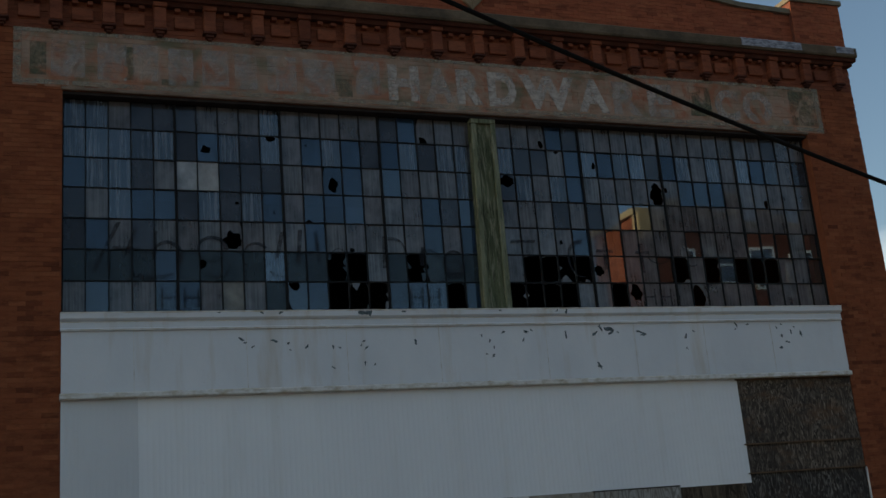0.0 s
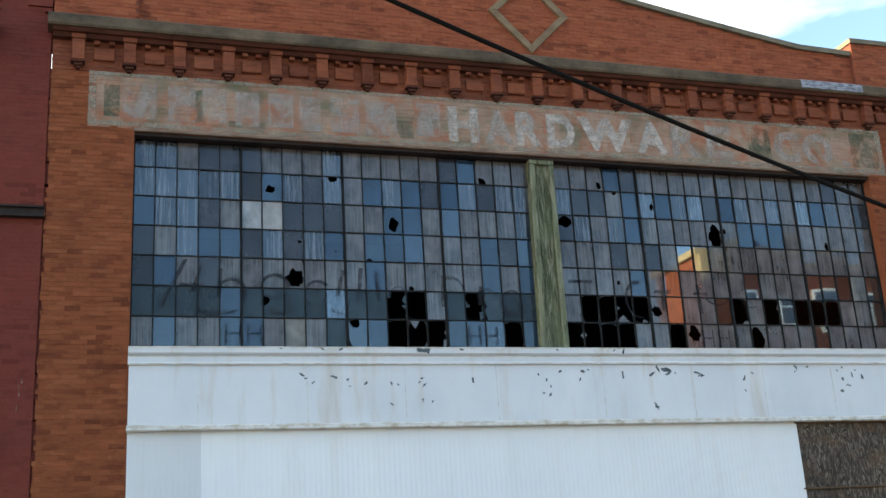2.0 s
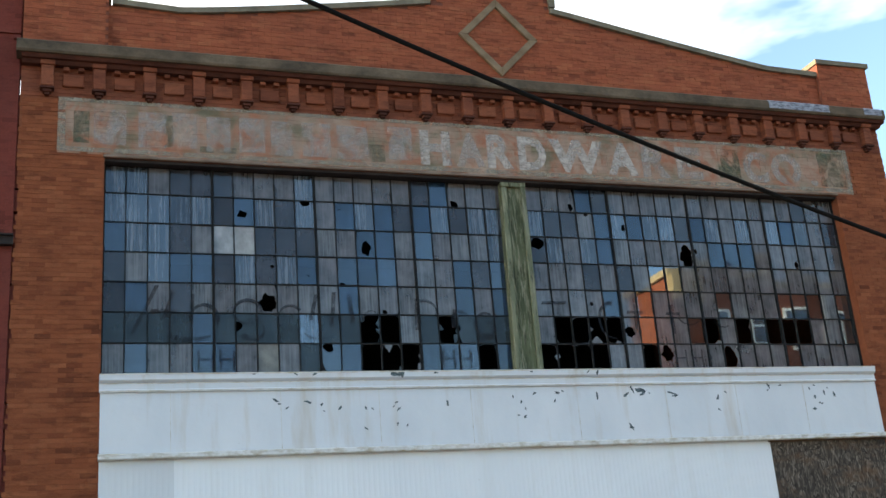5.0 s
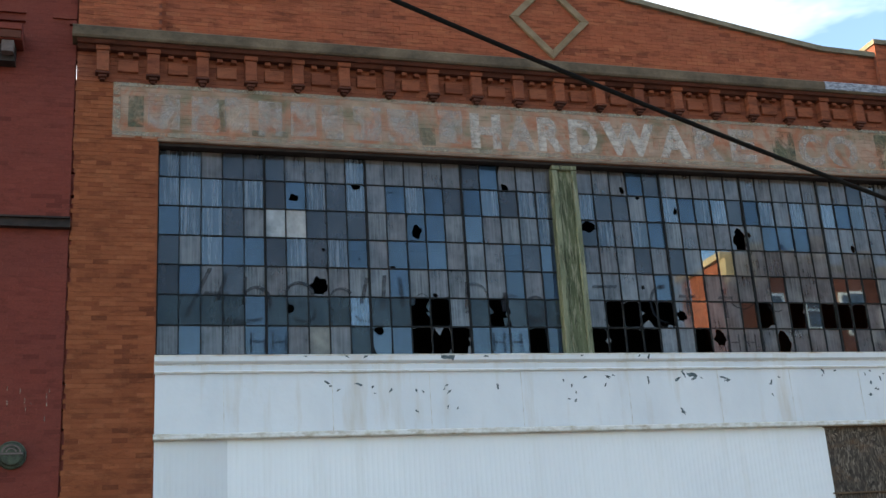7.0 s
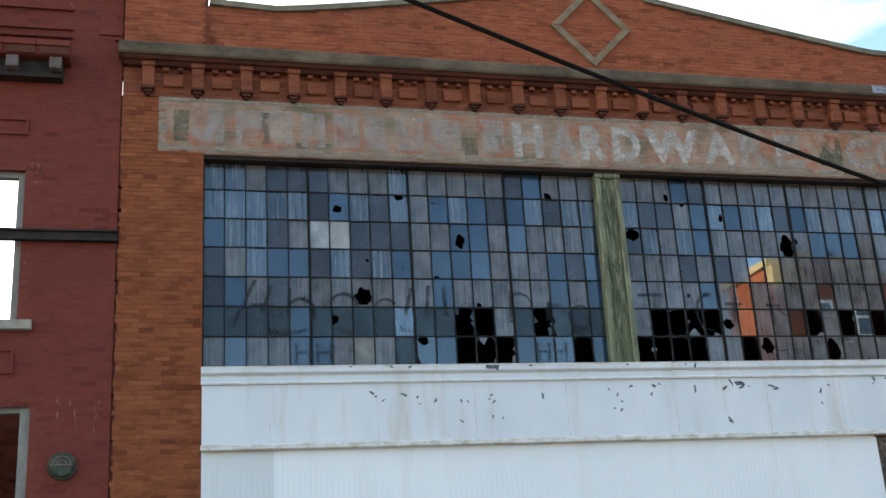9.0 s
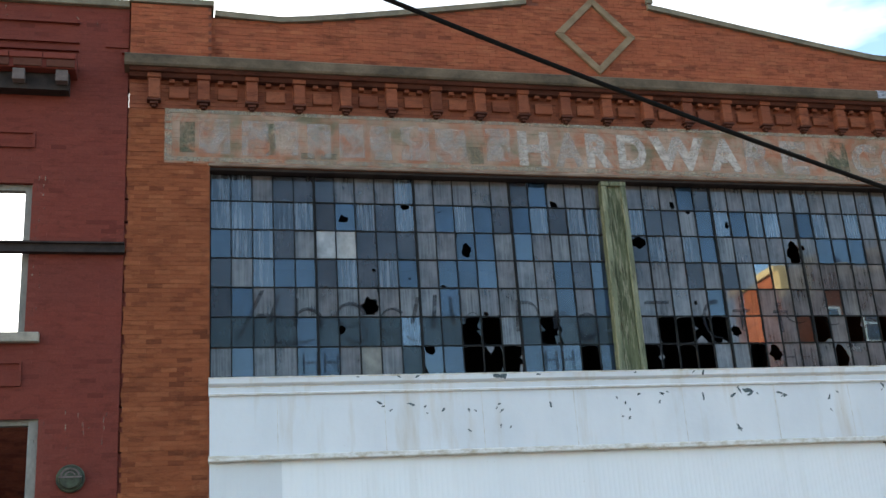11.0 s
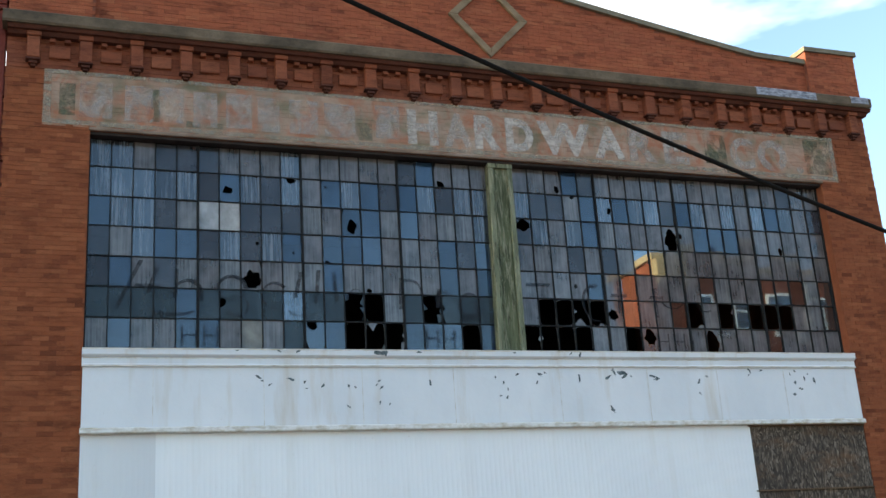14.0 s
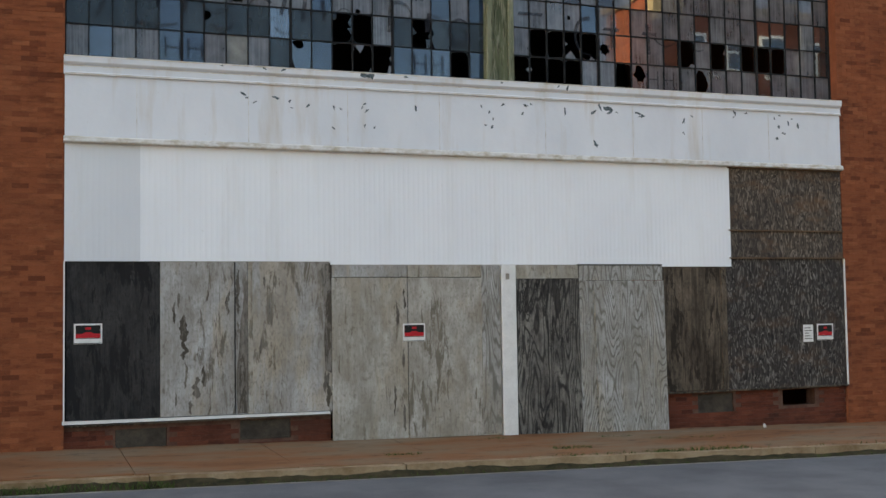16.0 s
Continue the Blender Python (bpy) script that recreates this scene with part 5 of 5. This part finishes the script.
for slit, tall in ((4.36, 0.02), (4.62, 0.02), (4.98, 0.03), (6.02, 0.04), (6.62, 0.025), (7.66, 0.04), (8.02, 0.03), (8.42, 0.03), (8.98, 0.05), (9.50, 0.31)):
    fill.box(NB_R, LEFT + 0.035, 0.05, 0.2, low, slit)
    low = slit + tall
fill.box(NB_R, LEFT + 0.035, 0.05, 0.2, low, 11.2)
part("joint_fill", fill, RED_MORTAR, nb)
# raised courses below the top
for z0, z1, y in ((10.83, 10.87, -0.05), (10.50, 10.545, -0.04), (10.36, 10.385, -0.05)):
    part("string_course", Build().box(NBL, -1.92, y, 0.01, z0, z1), RED_PAINT, nb)
shelf = tagged(new("corbel_table"), "projecting painted brick corbel table", "corbel", kind="structure")
part("shelf", Build().box(NBL, -1.92, -0.36, 0.01, 9.885, 10.13), RED_PAINT, shelf, bevel=0.01)
# near-black underside: the shade below the shelf, as colour
part("soffit", Build().box(NBL, -2.02, -0.20, 0.01, 9.62, 9.882), DARK_IRON, shelf)
for k in range(8):
    part("corbel", Build().box(-2.20 - k * 0.59, -2.03 - k * 0.59, -0.34, -0.203, 9.70, 9.882), CORBEL, shelf, bevel=0.008)
    part("shelf_block", Build().box(-2.33 - k * 0.45, -1.94 - k * 0.45, -0.385, -0.362, 9.90, 10.02), BRICK_DEEP, shelf, bevel=0.006)
    part("shelf_block", Build().box(-2.38 - k * 0.46, -1.93 - k * 0.46, -0.40, -0.362, 10.03, 10.12), RED_PAINT, shelf, bevel=0.006)
for z0, z1, x1 in ((8.775, 9.03, -2.47), (5.29, 5.63, -2.48)):
    fr = Build()
    fr.box(-4.9, x1, -0.03, 0.01, z1 - 0.03, z1).box(-4.9, x1, -0.03, 0.01, z0, z0 + 0.03).box(x1 - 0.03, x1, -0.03, 0.01, z0 + 0.03, z1 - 0.03)
    part("panel_moulding", fr, RED_PAINT, nb)
nwin = tagged(new("window_3"), "empty window opening with bare frame, sky showing through", "window", kind="structure")
fb = Build()
fb.box(WIN[1] - 0.10, WIN[1] - 0.002, 0.10, 0.22, WIN[2], WIN[3] - 0.002).box(WIN[0], WIN[1] - 0.1, 0.10, 0.22, WIN[3] - 0.09, WIN[3] - 0.002).box(WIN[0], WIN[1] - 0.1, 0.10, 0.22, WIN[2], WIN[2] + 0.05)
part("window_frame", fb, FRAME_GREY, nwin)
part("window_sill", Build().box(WIN[0] - 0.2, -2.27, -0.10, 0.25, 5.885, 6.02), GREY_WOOD, nwin, "pale stone sill", bevel=0.01)
ndoor = tagged(new("window_4"), "tall empty opening with grey wooden frame", "window", kind="structure")
part("window_frame", Build().box(DOOR[1] - 0.13, DOOR[1] - 0.002, 0.06, 0.25, DOOR[2], DOOR[3] - 0.002).box(DOOR[0], DOOR[1] - 0.13, 0.10, 0.22, DOOR[3] - 0.08, DOOR[3] - 0.002), FRAME_GREY, ndoor)
back = tagged(new("wall_neighbour_back"), "bare brick party wall seen through the shell", "brick wall", kind="structure")
part("wall_core", Build().box(-9.0, NB_R - 0.02, 6.011, 6.3, -0.5, 5.9), MORTAR_UP, back)
bricks(back, -5.5, NB_R - 0.02, 3.0, 5.88, BRICK_TRIM, y=6.0)
beam = tagged(new("steel_channel"), "dark steel channel bolted across the red wall", "beam")
part("flange", Build().box(NBL, -1.185, -0.11, 0.0, 7.30, 7.325).box(NBL, -1.185, -0.11, 0.0, 7.165, 7.19), DARK_IRON, beam)
part("web", Build().box(NBL, -1.185, -0.06, 0.0, 7.19, 7.30), DARK_IRON, beam)

# out of view, added to shade the sidewalk and near road
block = tagged(new("wall_sun_block"), "unseen red wall added to keep sun off the sidewalk", "brick wall", kind="structure")
part("wall_core", Build().box(-40.0, NBL - 0.01, 0.0, 0.42, -0.5, NBT), RED_PAINT, block)

# unseen wall added to stop sun leaking through the shell's openings
nside = tagged(new("wall_neighbour_sun_block"), "unseen far side wall added to block sun through the shell", "brick wall", kind="structure")
part("wall_core", Build().box(NBL - 0.01, NBL + 0.3, 0.425, 6.0, -0.5, NBT), RED_MORTAR, nside)

# wall-tie rosette
ros = tagged(new("wall_anchor"), "tarnished round cast-iron wall anchor plate", "wall anchor")
RC = (-1.79, 4.04)


def disc(r, y0, y1, n=28):
    return Build().prism([(RC[0] + r * math.cos(2 * math.pi * k / n), RC[1] + r * math.sin(2 * math.pi * k / n)) for k in range(n)], y0, y1)


part("plate", disc(0.185, -0.05, 0.0), ROSETTE, ros, bevel=0.015)
part("rim_disc", disc(0.15, -0.10, -0.05), ROSETTE, ros, bevel=0.02)
# raised relief in a paler material, which paints the casting's highlights
for r0, r1 in ((0.10, 0.122), (0.05, 0.068)):
    n = 14
    a = [(RC[0] + r0 * math.cos(math.pi * k / n), RC[1] + 0.03 + 0.8 * r0 * math.sin(math.pi * k / n)) for k in range(n + 1)]
    b = [(RC[0] + r1 * math.cos(math.pi * k / n), RC[1] + 0.03 + 0.8 * r1 * math.sin(math.pi * k / n)) for k in range(n + 1)]
    part("raised_arc", Build().strip(a, b, -0.112, -0.099), CORBEL, ros)
part("crossbar", Build().box(RC[0] - 0.145, RC[0] + 0.145, -0.112, -0.099, RC[1] + 0.0, RC[1] + 0.022), CORBEL, ros)
# pale dribbles of old whitewash on the red wall
drips = thing("whitewash_marks", "pale flaked whitewash marks on the red wall", "paint marks")
for k in range(46):
    x, z = rng.choice([(rng.uniform(-2.4, -1.3), rng.uniform(4.3, 4.9)), (rng.uniform(-2.42, -2.3), rng.uniform(6.2, 8.3)), (rng.uniform(-3.2, -1.4), rng.uniform(10.8, 11.08))])
    part("mark", Build().box(x, x + rng.uniform(0.004, 0.011), -0.0075, -0.0045, z, z + rng.uniform(0.02, 0.08)), LINE_PAINT, drips)

# ---- overhead cable ----
cable = tagged(new("overhead_cable"), "thick black overhead cable sagging across the street", "cable")
cu = bpy.data.curves.new("cable_line", 'CURVE')
cu.dimensions, cu.bevel_depth, cu.bevel_resolution = '3D', 0.019, 3
sp = cu.splines.new('POLY')
us = [-7.0 + 24.0 * k / 60 for k in range(61)]
sp.points.add(len(us) - 1)
for p, x in zip(sp.points, us):
    p.co = (x, -9.0 + 0.1 * x, 6.343 -0.3319 * x +0.00727 * x * x, 1)
tmp = bpy.data.objects.new("cable_line", cu)
cme = bpy.data.meshes.new_from_object(tmp)
bpy.data.objects.remove(tmp)
cme.materials.clear()
cme.materials.append(CABLE)
part("line", cme, CABLE, cable)

# ---- building across the street, seen in the panes ----
OX, OY = 25.2, -26.0
opp = tagged(new("corner_building"), "orange brick corner building across the street, shaded front coloured darker", "building")
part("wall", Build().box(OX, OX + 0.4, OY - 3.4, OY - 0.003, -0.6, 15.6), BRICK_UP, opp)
# front wall in darker brick, its shade put into the colour
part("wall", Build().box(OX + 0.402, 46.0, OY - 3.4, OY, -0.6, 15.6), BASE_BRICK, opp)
part("roof_ledge", Build().box(OX - 0.2, 46.2, OY - 3.6, OY + 0.3, 15.605, 15.9), TAN, opp)
part("roof_hut", Build().prism([(27.3, 15.902), (29.3, 15.902), (29.3, 16.2), (28.7, 16.55), (27.3, 16.15)], OY - 2.0, OY - 0.2), DARK_IRON, opp)
part("corner_block", Build().box(OX - 0.1, OX + 0.9, OY + 0.003, OY + 0.5, 14.2, 15.6), TAN, opp)
for x in (27.4, 29.5, 31.6, 33.7, 35.8, 37.9, 40.0):
    for z in (2.0, 5.6, 9.2, 12.3):
        w = part("window", Build().box(x - 0.55, x + 0.55, OY + 0.002, OY + 0.06, z, z + 1.8), SIGN_WHITE, opp)
        for a, b in ((0.12, 0.85), (0.95, 1.68)):
            part("pane", Build().box(x - 0.42, x + 0.42, OY + 0.062, OY + 0.075, z + a, z + b), GLASS['B'], w)
